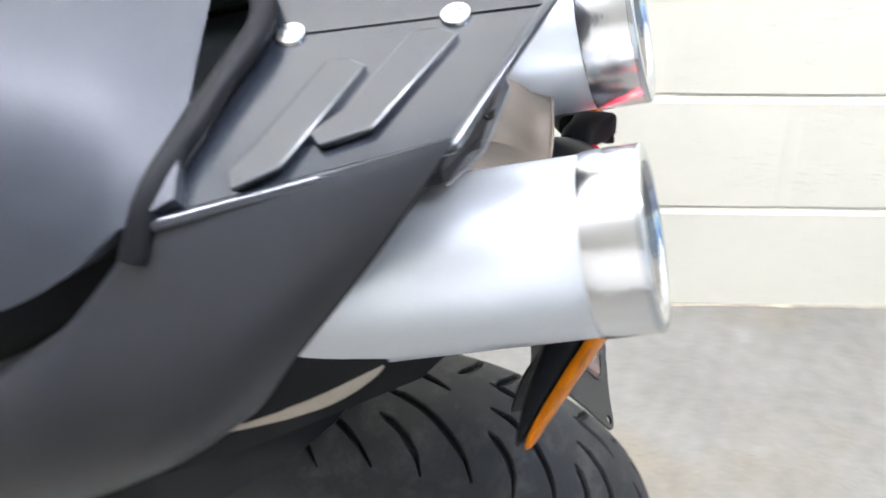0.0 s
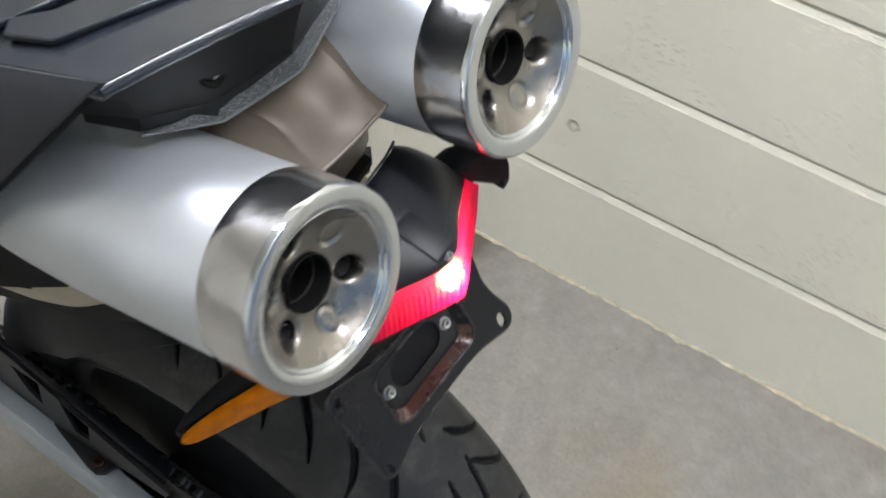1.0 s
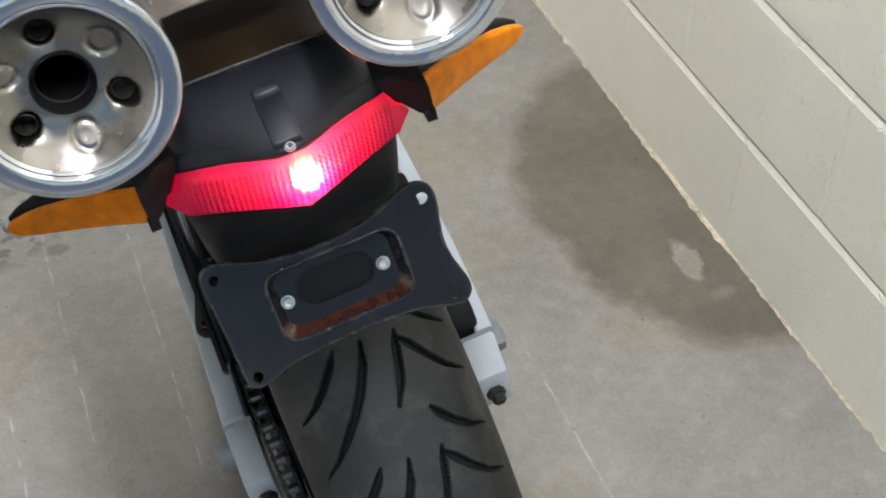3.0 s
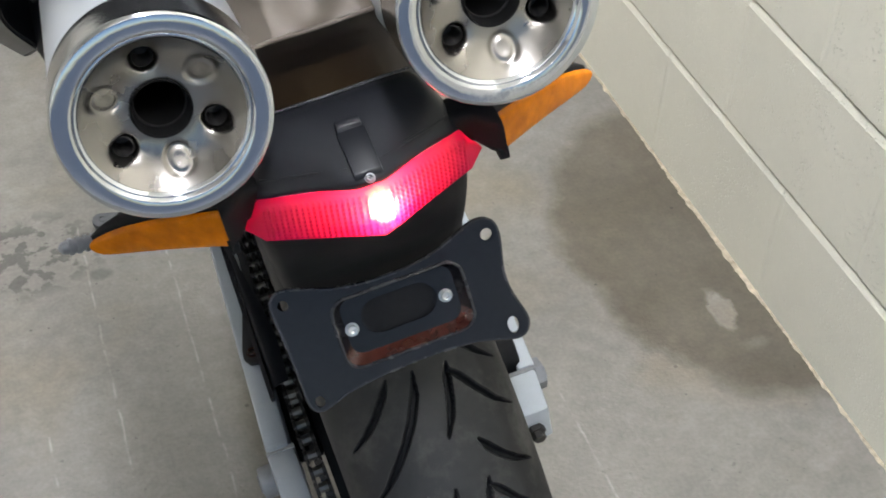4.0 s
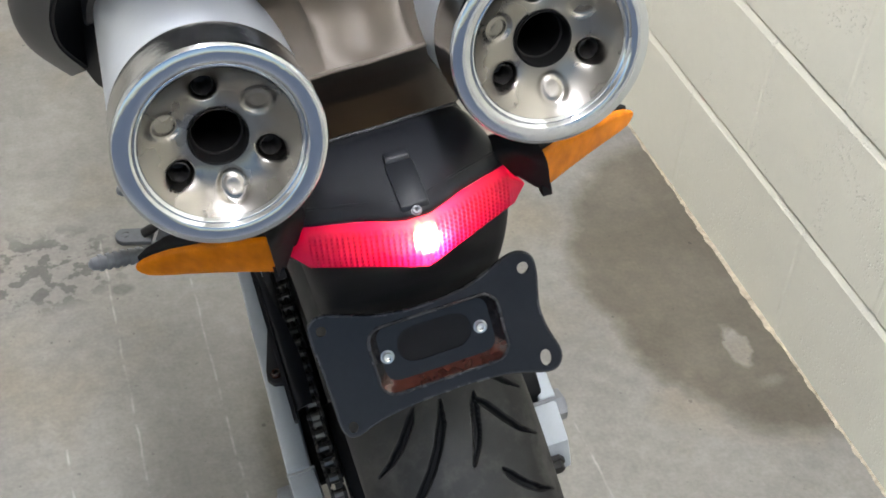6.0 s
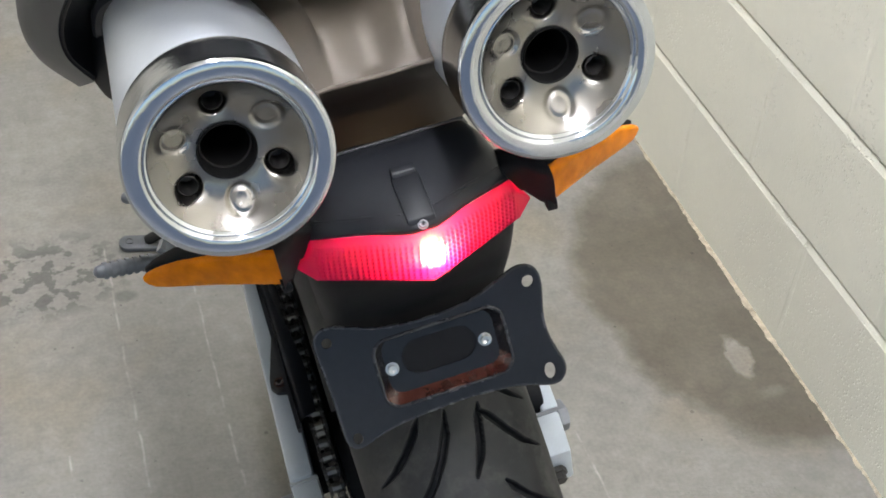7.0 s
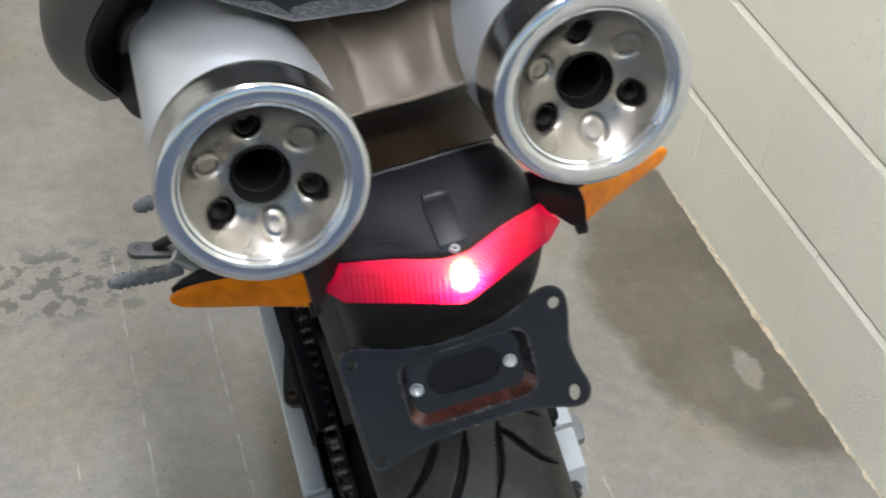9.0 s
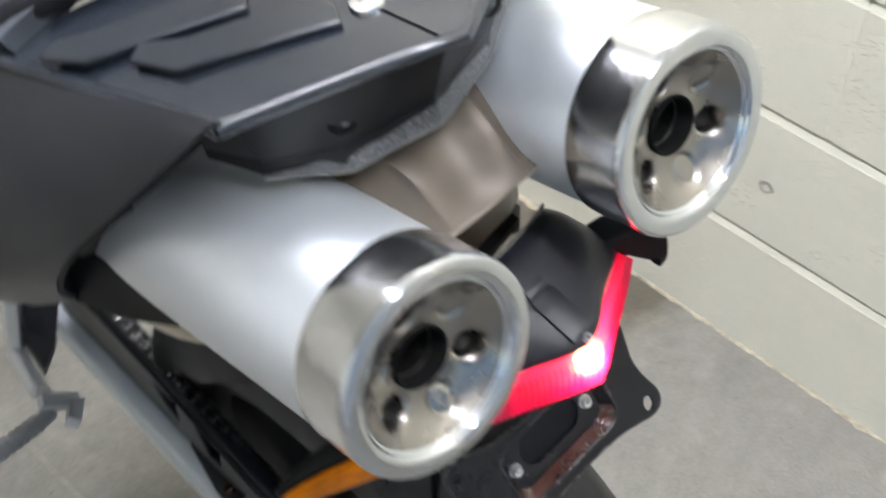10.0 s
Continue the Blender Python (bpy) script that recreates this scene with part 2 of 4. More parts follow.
MAT_WORN = material("worn_painted_edge", (0.019, 0.0185, 0.021), 0.26, 0.1, grain=260, vary=0.35, stain=55, stain_amount=0.5, spec=0.6)
MAT_STAINED = material("heat_stained_steel", (0.42, 0.37, 0.30), 0.4, 0.4, grain=150, vary=0.1, stain=20, stain_amount=0.25)
# rust brown, reddened to hold the tail lamp's reflection on the pressed edge
MAT_RUST_GLINT = material("rust_and_red_glint", (0.042, 0.0125, 0.0085), 0.20, grain=120, vary=0.3, stain=60, stain_amount=0.5, bump=0.0003, bump_scale=300, spec=0.7)
MAT_BOLT = material("zinc_bolt", (0.68, 0.68, 0.67), 0.28, 1.0, grain=300, vary=0.1)
MAT_SILVER = material("silver_paint", (0.42, 0.465, 0.51), 0.4, 0.1, grain=300, vary=0.05, stain=12, stain_amount=0.1)
MAT_AMBER = material("amber_lens", (0.54, 0.155, 0.001), 0.16, grain=110, vary=0.4, stain=45, stain_amount=0.3, coat=0.0, bump=0.0010, bump_scale=150, spec=0.12)
MAT_CHAIN = material("greasy_chain", (0.02, 0.019, 0.018), 0.5, 0.2, grain=200, vary=0.3)
MAT_ROLLER = material("bare_chain_roller", (0.15, 0.15, 0.145), 0.3, 1.0)
MAT_GREY = material("grey_alloy", (0.42, 0.44, 0.46), 0.42, 0.4, grain=150, vary=0.1)
# darker copy of the shield steel: its shade is put into the colour
MAT_SHIELD_SHADE = material("shaded_shield_steel", (0.040, 0.029, 0.023), 0.40, 0.35, grain=120, vary=0.1, stain=14, stain_amount=0.2, bump=0.0006, bump_scale=24)
MAT_PEG = material("worn_peg", (0.22, 0.23, 0.25), 0.5, 0.4, grain=150, vary=0.2)
MAT_FOOT = material("dull_grey_iron", (0.11, 0.115, 0.12), 0.6, 0.2, grain=120, vary=0.25)
MAT_EDGE = material("worn_steel_edge", (0.15, 0.125, 0.10), 0.45, 0.4, grain=200, vary=0.25, stain=60, stain_amount=0.3)
# black plastic darkened, with the shade of the rear recess in its colour
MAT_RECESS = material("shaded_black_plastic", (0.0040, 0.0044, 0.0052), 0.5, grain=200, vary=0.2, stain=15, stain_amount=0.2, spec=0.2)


def speckle_material():
    """Dark plastic with a pale scuffed grain."""
    m = material("scuffed_plastic", (0.03, 0.032, 0.034), 0.5, grain=300, vary=0.3, bump=0.0004, bump_scale=900)
    n, l = m.node_tree.nodes, m.node_tree.links
    base = n["Principled BSDF"].inputs["Base Color"].links[0].from_socket
    co, sp, cut, mx = n.new("ShaderNodeTexCoord"), n.new("ShaderNodeTexNoise"), n.new("ShaderNodeMapRange"), n.new("ShaderNodeMix")
    sp.inputs["Scale"].default_value, sp.inputs["Detail"].default_value = 1300, 3
    l.new(co.outputs["Object"], sp.inputs["Vector"])
    cut.inputs["From Min"].default_value, cut.inputs["From Max"].default_value = 0.53, 0.66
    l.new(sp.outputs["Fac"], cut.inputs["Value"])
    mx.data_type = "RGBA"
    l.new(cut.outputs[0], mx.inputs["Factor"])
    l.new(base, mx.inputs["A"])
    mx.inputs["B"].default_value = (0.20, 0.20, 0.21, 1)
    l.new(mx.outputs["Result"], n["Principled BSDF"].inputs["Base Color"])
    return m


def lens_material():
    m = bpy.data.materials.new("red_lens")
    m.use_nodes = True
    n, l = m.node_tree.nodes, m.node_tree.links
    out = n["Material Output"]
    n.remove(n["Principled BSDF"])
    tr = n.new("ShaderNodeBsdfTranslucent")
    tr.inputs["Color"].default_value = (0.9, 0.004, 0.085, 1)
    di = n.new("ShaderNodeBsdfDiffuse")
    di.inputs["Color"].default_value = (0.5, 0.004, 0.12, 1)
    gl = n.new("ShaderNodeBsdfGlossy")
    gl.inputs["Roughness"].default_value = 0.08
    m1, m2 = n.new("ShaderNodeMixShader"), n.new("ShaderNodeMixShader")
    m1.inputs[0].default_value, m2.inputs[0].default_value = 0.38, 0.04
    l.new(tr.outputs[0], m1.inputs[1])
    l.new(di.outputs[0], m1.inputs[2])
    l.new(m1.outputs[0], m2.inputs[1])
    l.new(gl.outputs[0], m2.inputs[2])
    rf, m3 = n.new("ShaderNodeBsdfRefraction"), n.new("ShaderNodeMixShader")
    rf.inputs["Color"].default_value, rf.inputs["Roughness"].default_value, rf.inputs["IOR"].default_value = (1.0, 0.50, 0.33, 1), 0.75, 1.15
    m3.inputs[0].default_value = 0.13
    l.new(m2.outputs[0], m3.inputs[1])
    l.new(rf.outputs[0], m3.inputs[2])
    l.new(m3.outputs[0], out.inputs[0])
    return m


def glow_material(name, colour, strength):
    m = bpy.data.materials.new(name)
    m.use_nodes = True
    n, l = m.node_tree.nodes, m.node_tree.links
    e = n.new("ShaderNodeEmission")
    e.inputs[0].default_value, e.inputs[1].default_value = (*colour, 1), strength
    l.new(e.outputs[0], n["Material Output"].inputs[0])
    return m


def tyre_material():
    """Road-worn grey tread, with a ragged black strip along one shoulder."""
    m = material("tyre_rubber", (0.0195, 0.0205, 0.022), 0.56, grain=160, vary=0.25, stain=18, stain_amount=0.6, bump=0.0002, bump_scale=700, spec=0.3)
    n, l = m.node_tree.nodes, m.node_tree.links
    bsdf = n["Principled BSDF"]
    base = bsdf.inputs["Base Color"].links[0].from_socket
    co, sep, rag, edge, strip, mx = (n.new(k) for k in ("ShaderNodeTexCoord", "ShaderNodeSeparateXYZ", "ShaderNodeTexNoise", "ShaderNodeMath", "ShaderNodeMapRange", "ShaderNodeMix"))
    l.new(co.outputs["Object"], sep.inputs[0])
    l.new(co.outputs["Object"], rag.inputs["Vector"])
    rag.inputs["Scale"].default_value, rag.inputs["Detail"].default_value = 40, 5
    edge.operation, edge.inputs[1].default_value = "MULTIPLY_ADD", 0.016
    l.new(rag.outputs["Fac"], edge.inputs[0])
    l.new(sep.outputs["X"], edge.inputs[2])
    strip.inputs["From Min"].default_value, strip.inputs["From Max"].default_value, strip.inputs["To Max"].default_value = 0.0690, 0.0740, 0.85
    l.new(edge.outputs[0], strip.inputs["Value"])
    mx.data_type = "RGBA"
    l.new(strip.outputs[0], mx.inputs["Factor"])
    l.new(base, mx.inputs["A"])
    mx.inputs["B"].default_value = (0.0065, 0.0068, 0.0075, 1)
    # pale road dust in scuffs
    scuff, cut, dust = n.new("ShaderNodeTexNoise"), n.new("ShaderNodeMapRange"), n.new("ShaderNodeMix")
    scuff.inputs["Scale"].default_value, scuff.inputs["Detail"].default_value, scuff.inputs["Roughness"].default_value = 30, 9, 0.7
    l.new(co.outputs["Object"], scuff.inputs["Vector"])
    cut.inputs["From Min"].default_value, cut.inputs["From Max"].default_value, cut.inputs["To Max"].default_value = 0.50, 0.72, 0.6
    l.new(scuff.outputs["Fac"], cut.inputs["Value"])
    dust.data_type = "RGBA"
    l.new(cut.outputs[0], dust.inputs["Factor"])
    l.new(mx.outputs["Result"], dust.inputs["A"])
    dust.inputs["B"].default_value = (0.075, 0.072, 0.068, 1)
    l.new(dust.outputs["Result"], bsdf.inputs["Base Color"])
    return m


MAT_RUBBER = tyre_material()
MAT_SCUFF = speckle_material()
MAT_UNDER = material("dull_black_plastic", (0.0065, 0.0070, 0.0085), 0.55, grain=200, vary=0.2, stain=15, stain_amount=0.25, spec=0.15)
MAT_LENS = lens_material()
MAT_BULB = glow_material("bulb_glow", (1.0, 0.80, 0.46), 150)
MAT_TUBE = glow_material("fluorescent_tube", (0.985, 1.0, 1.095), 160)


# ---- mesh helpers ----
def part(name, bm, mat, parent=None, label="", smooth=35.0):
    """Links a bmesh as one mesh object under a thing or a part."""
    bmesh.ops.recalc_face_normals(bm, faces=bm.faces)
    me = bpy.data.meshes.new(name)
    bm.to_mesh(me)
    bm.free()
    me.materials.append(mat)
    return place(name, me, parent, label, smooth)


def place(name, me, parent=None, label="", smooth=35.0):
    if smooth:
        me.polygons.foreach_set("use_smooth", [True] * len(me.polygons))
        me.set_sharp_from_angle(angle=radians(smooth))
    ob = new(name, me)
    ob.parent = parent
    if label:
        tagged(ob, label=label)
    return ob


def box(x0, x1, y0, y1, z0, z1, bevel=0.0, seg=2):
    bm = bmesh.new()
    bmesh.ops.create_cube(bm, size=1.0)
    bmesh.ops.scale(bm, vec=(x1 - x0, y1 - y0, z1 - z0), verts=bm.verts)
    bmesh.ops.translate(bm, vec=((x0 + x1) / 2, (y0 + y1) / 2, (z0 + z1) / 2), verts=bm.verts)
    if bevel:
        bmesh.ops.bevel(bm, geom=bm.edges[:], offset=bevel, segments=seg, affect="EDGES", profile=0.5)
    return bm


def frame_axes(axis):
    a = Vector(axis).normalized()
    u = a.orthogonal().normalized() if abs(a.x) > 0.9 else Vector((1, 0, 0)) - a * a.x
    u.normalize()
    return u, a.cross(u).normalized(), a


def lathe(profile, centre, axis, seg=64, close=False, bm=None):
    """Turns (radius, distance along the axis) pairs round an axis."""
    bm = bm or bmesh.new()
    u, v, a = frame_axes(axis)
    c = Vector(centre)
    rings = []
    for r, h in profile:
        rings.append([bm.verts.new(c + a * h + (u * math.cos(k) + v * math.sin(k)) * r) for k in (2 * math.pi * i / seg for i in range(seg))])
    pairs = list(zip(rings, rings[1:]))
    if close:
        pairs.append((rings[-1], rings[0]))
    for p, q in pairs:
        for i in range(seg):
            j = (i + 1) % seg
            bm.faces.new((p[i], p[j], q[j], q[i]))
    if not close:
        for ring in (rings[0], rings[-1]):
            if (ring[0].co - ring[seg // 2].co).length < 0.003:
                bm.faces.new(ring)
    return bm


def loft(rows, thickness=0.0, closed=False):
    """A sheet through rows of points, given a thickness along its normals."""
    bm = bmesh.new()
    vs = [[bm.verts.new(p) for p in row] for row in rows]
    for a, b in zip(vs, vs[1:]):
        n = len(a)
        for i in range(n if closed else n - 1):
            j = (i + 1) % n
            bm.faces.new((a[i], a[j], b[j], b[i]))
    if thickness:
        bmesh.ops.recalc_face_normals(bm, faces=bm.faces)
        bmesh.ops.solidify(bm, geom=bm.faces[:], thickness=thickness)
    return bm


def smooth_rows(rows, steps):
    """More rows, and more points in each, along smooth curves through the given ones."""
    def curve(pts, k):
        pts = [Vector(p) for p in pts]
        out = []
        for i in range(len(pts) - 1):
            p0, p1, p2, p3 = pts[max(i - 1, 0)], pts[i], pts[i + 1], pts[min(i + 2, len(pts) - 1)]
            for s in range(k):
                t = s / k
                out.append(0.5 * (2 * p1 + (p2 - p0) * t + (2 * p0 - 5 * p1 + 4 * p2 - p3) * t * t + (3 * p1 - p0 - 3 * p2 + p3) * t ** 3))
        return out + [pts[-1]]
    across = [curve(r, steps) for r in rows]
    cols = [curve(c, steps) for c in zip(*across)]
    return [list(r) for r in zip(*cols)]


def prism(points, direction, bevel=0.0, seg=2):
    """A flat outline in space, extruded along a direction."""
    bm = bmesh.new()
    d = Vector(direction)
    a = [bm.verts.new(Vector(p)) for p in points]
    b = [bm.verts.new(Vector(p) + d) for p in points]
    n = len(a)
    bm.faces.new(a)
    bm.faces.new(b[::-1])
    for i in range(n):
        bm.faces.new((a[i], b[i], b[(i + 1) % n], a[(i + 1) % n]))
    bmesh.ops.recalc_face_normals(bm, faces=bm.faces)
    if bevel:
        bmesh.ops.bevel(bm, geom=bm.edges[:], offset=bevel, segments=seg, affect="EDGES", profile=0.5)
    return bm


def tube(points, radius, seg=12, bm=None):
    bm = bm or bmesh.new()
    pts = [Vector(p) for p in points]
    rings, u = [], None
    for i, p in enumerate(pts):
        d = (pts[min(i + 1, len(pts) - 1)] - pts[max(i - 1, 0)]).normalized()
        u = frame_axes(d)[0] if u is None else (u - d * u.dot(d)).normalized()
        v = d.cross(u)
        r = radius[i] if isinstance(radius, (list, tuple)) else radius
        rings.append([bm.verts.new(p + (u * math.cos(k) + v * math.sin(k)) * r) for k in (2 * math.pi * j / seg for j in range(seg))])
    for a, b in zip(rings, rings[1:]):
        for j in range(seg):
            k = (j + 1) % seg
            bm.faces.new((a[j], a[k], b[k], b[j]))
    bm.faces.new(rings[0])
    bm.faces.new(rings[-1])
    return bm


def bolt_head(centre, axis, radius=0.006, height=0.005):
    """A round socket-head screw with its recess."""
    r, h = radius, height
    return lathe([(0.0005, h * 0.05), (r * 0.42, h * 0.05), (r * 0.46, h * 0.95), (r * 0.55, h), (r * 0.86, h), (r, h * 0.75), (r, h * 0.25), (r * 1.2, h * 0.22), (r * 1.22, 0), (r * 0.2, -h)], centre, axis, 24)


# ---- the room ----
WALL_X = 0.72
tagged(part("floor", box(-3.2, WALL_X + 0.2, -1.95, 4.2, -0.12, 0.0), MAT_FLOOR), "stained grey concrete garage floor", "floor", kind="structure")
# unseen yard and door opening, added for bluish daylight and reflections
tagged(part("ground", box(-40, 40, -60, -1.95, -0.12, -0.01), MAT_OUTSIDE), "pale concrete yard, unseen, added to tint reflections", "ground", kind="structure")
wall_east = tagged(part("wall_east", box(WALL_X + 0.0065, WALL_X + 0.2, -1.75, 4.2, 0.0, 2.8), MAT_MORTAR), "cream painted concrete block wall", "wall", kind="structure")
for name, dims in (("wall_west", (-3.4, -3.2, -1.95, 4.2, 0, 2.8)), ("wall_north", (-3.2, WALL_X, 4.2, 4.4, 0, 2.8))):
    tagged(part(name, box(*dims), MAT_ROOM), "plain pale painted garage wall", "wall", kind="structure")
south = tagged(part("wall_south", box(-3.2, -2.5, -1.95, -1.75, 0, 2.8), MAT_ROOM), "plain pale garage wall beside an added, unseen door opening", "wall", kind="structure")
part("pier", box(0.45, WALL_X + 0.2, -1.95, -1.75, 0, 2.8), MAT_ROOM, south)
part("lintel", box(-2.5, 0.45, -1.95, -1.75, 2.1, 2.8), MAT_ROOM, south)
tagged(part("ceiling", box(-3.4, WALL_X + 0.2, -1.95, 4.4, 2.8, 2.9), MAT_ROOM), "pale flat garage ceiling", "ceiling", kind="structure")


def ceiling_light(x, y, length=1.5, along_y=True):
    root = new("ceiling_light")
    root.matrix_world = pose(x, y, 2.8, 0, 0, 0 if along_y else 90)
    part("housing", box(-0.09, 0.09, -length / 2, length / 2, -0.05, 0.0, 0.006), MAT_ROOM, root)
    for dx in (-0.045, 0.045):
        part("tube", lathe([(0.013, -length / 2 + 0.02), (0.013, length / 2 - 0.02)], (dx, 0, -0.066), (0, 1, 0), 12), MAT_TUBE, root)
    return tagged(root, "white twin-tube fluorescent light on the ceiling", "light", "ceiling lights")


for x, y in ((-0.2, -0.75), (-0.2, 1.2)):
    ceiling_light(x, y)

# ---- the motorcycle ----
LEAN = 10.8
bike = tagged(new("motorcycle"), "black motorcycle with twin high silver silencers, leaning on its stand", "motorcycle")
bike.matrix_world = pose(0.105, 0, 0, 0, -LEAN, 0)

PITCH, TURN = 14.0, -30
AXIS = Vector((0, -math.cos(radians(PITCH)), math.sin(radians(PITCH))))
MUFF_UP = Vector((0, math.sin(radians(PITCH)), math.cos(radians(PITCH))))


def dish(centre, turn):
    """The stamped end plate: three holes and three dimples round the outlet."""
    bm = bmesh.new()
    nr, nt = 48, 192
    u, v, a = Vector((1, 0, 0)), MUFF_UP, AXIS
    rings = []
    for i in range(nr + 1):
        r = 0.0158 + (0.0427 - 0.0158) * i / nr
        ring = []
        for j in range(nt):
            th = 2 * math.pi * j / nt
            x, y = r * math.cos(th), r * math.sin(th)
            s = (r - 0.0158) / 0.026
            h = -0.0162 + 0.0115 * s * s
            for k in range(6):
                an = radians(turn + 60 * k)
                cx, cy = 0.0295 * math.cos(an), 0.0295 * math.sin(an)
                dr, dt = (x - cx) * math.cos(an) + (y - cy) * math.sin(an), -(x - cx) * math.sin(an) + (y - cy) * math.cos(an)
                if k % 2 == 0:
                    q = math.hypot(dr / 0.0068, dt / 0.0063)
                    h -= 0.022 / (1 + math.exp((q - 1) * 20)) + 0.0016 * math.exp(-(q / 1.45) ** 4)
                else:
                    q = math.hypot(dr / 0.0078, dt / 0.0070)
                    h -= 0.0015 * math.exp(-((q - 0.92) / 0.24) ** 2) + 0.0006 * math.exp(-(q / 0.75) ** 4)
            ring.append(bm.verts.new(Vector(centre) + u * x + v * y + a * h))
        rings.append(ring)
    for p, q in zip(rings, rings[1:]):
        for j in range(nt):
            k = (j + 1) % nt
            bm.faces.new((p[j], p[k], q[k], q[j]))
    return bm


def silencer(x, name):
    c = Vector((x, -0.0315, 0.9890))
    body = part(name, lathe([(0.02, -0.40), (0.040, -0.385), (0.0512, -0.34), (0.0549, -0.30), (0.0553, -0.25), (0.0553, -0.035), (0.0549, -0.034), (0.04, -0.034)], c, AXIS, 96), MAT_ALU, bike, "brushed aluminium silencer can")
    cap = part("end_cap", lathe([(0.0546, -0.037), (0.0562, -0.0375), (0.0567, -0.036), (0.0570, -0.028), (0.0570, -0.0045), (0.0560, -0.0046)], c, AXIS, 96), MAT_BAND, body, "polished silver end cap")
    face = [(0.0556 - 0.0008 * k, -0.0006 * ((0.0512 - (0.0556 - 0.0008 * k)) / 0.0050) ** 2) for k in range(12)]
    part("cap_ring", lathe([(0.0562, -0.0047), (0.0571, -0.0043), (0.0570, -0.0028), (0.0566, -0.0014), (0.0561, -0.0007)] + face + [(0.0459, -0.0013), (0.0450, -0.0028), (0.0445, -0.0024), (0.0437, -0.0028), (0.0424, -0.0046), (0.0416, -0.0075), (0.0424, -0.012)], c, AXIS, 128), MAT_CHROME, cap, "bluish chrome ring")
    part("end_plate", dish(c, TURN), MAT_STEEL, body, "stamped steel end plate with holes", 60)
    for k in (0, 2, 4):
        an = radians(TURN + 60 * k)
        o = c + Vector((1, 0, 0)) * 0.0295 * math.cos(an) + MUFF_UP * 0.0295 * math.sin(an)
        part("hole_liner", lathe([(0.0060, -0.018), (0.0055, -0.0175), (0.0053, -0.021), (0.0050, -0.0215), (0.0050, -0.025), (0.0047, -0.0255), (0.0047, -0.033), (0.0005, -0.0355)], o, AXIS, 20), MAT_CHAIN, body)
    part("outlet_pipe", lathe([(0.0160, -0.017), (0.0165, -0.0145), (0.0160, -0.0136), (0.0152, -0.0145), (0.0145, -0.025), (0.0145, -0.11), (0.0005, -0.11)], c, AXIS, 48), MAT_SOOT_DARK, body, "sooty black outlet pipe")
    part("outlet_rim", lathe([(0.0140, -0.0250), (0.0144, -0.0242), (0.0136, -0.0240), (0.0132, -0.0250)], c, AXIS, 48, True), MAT_CHAIN, body)
    return body


silencer(-0.0945, "silencer")
silencer(0.0903, "silencer")

# ---- wheel and tyre ----
AXLE_Y, AXLE_Z, TYRE_R = 0.222, 0.317, 0.315


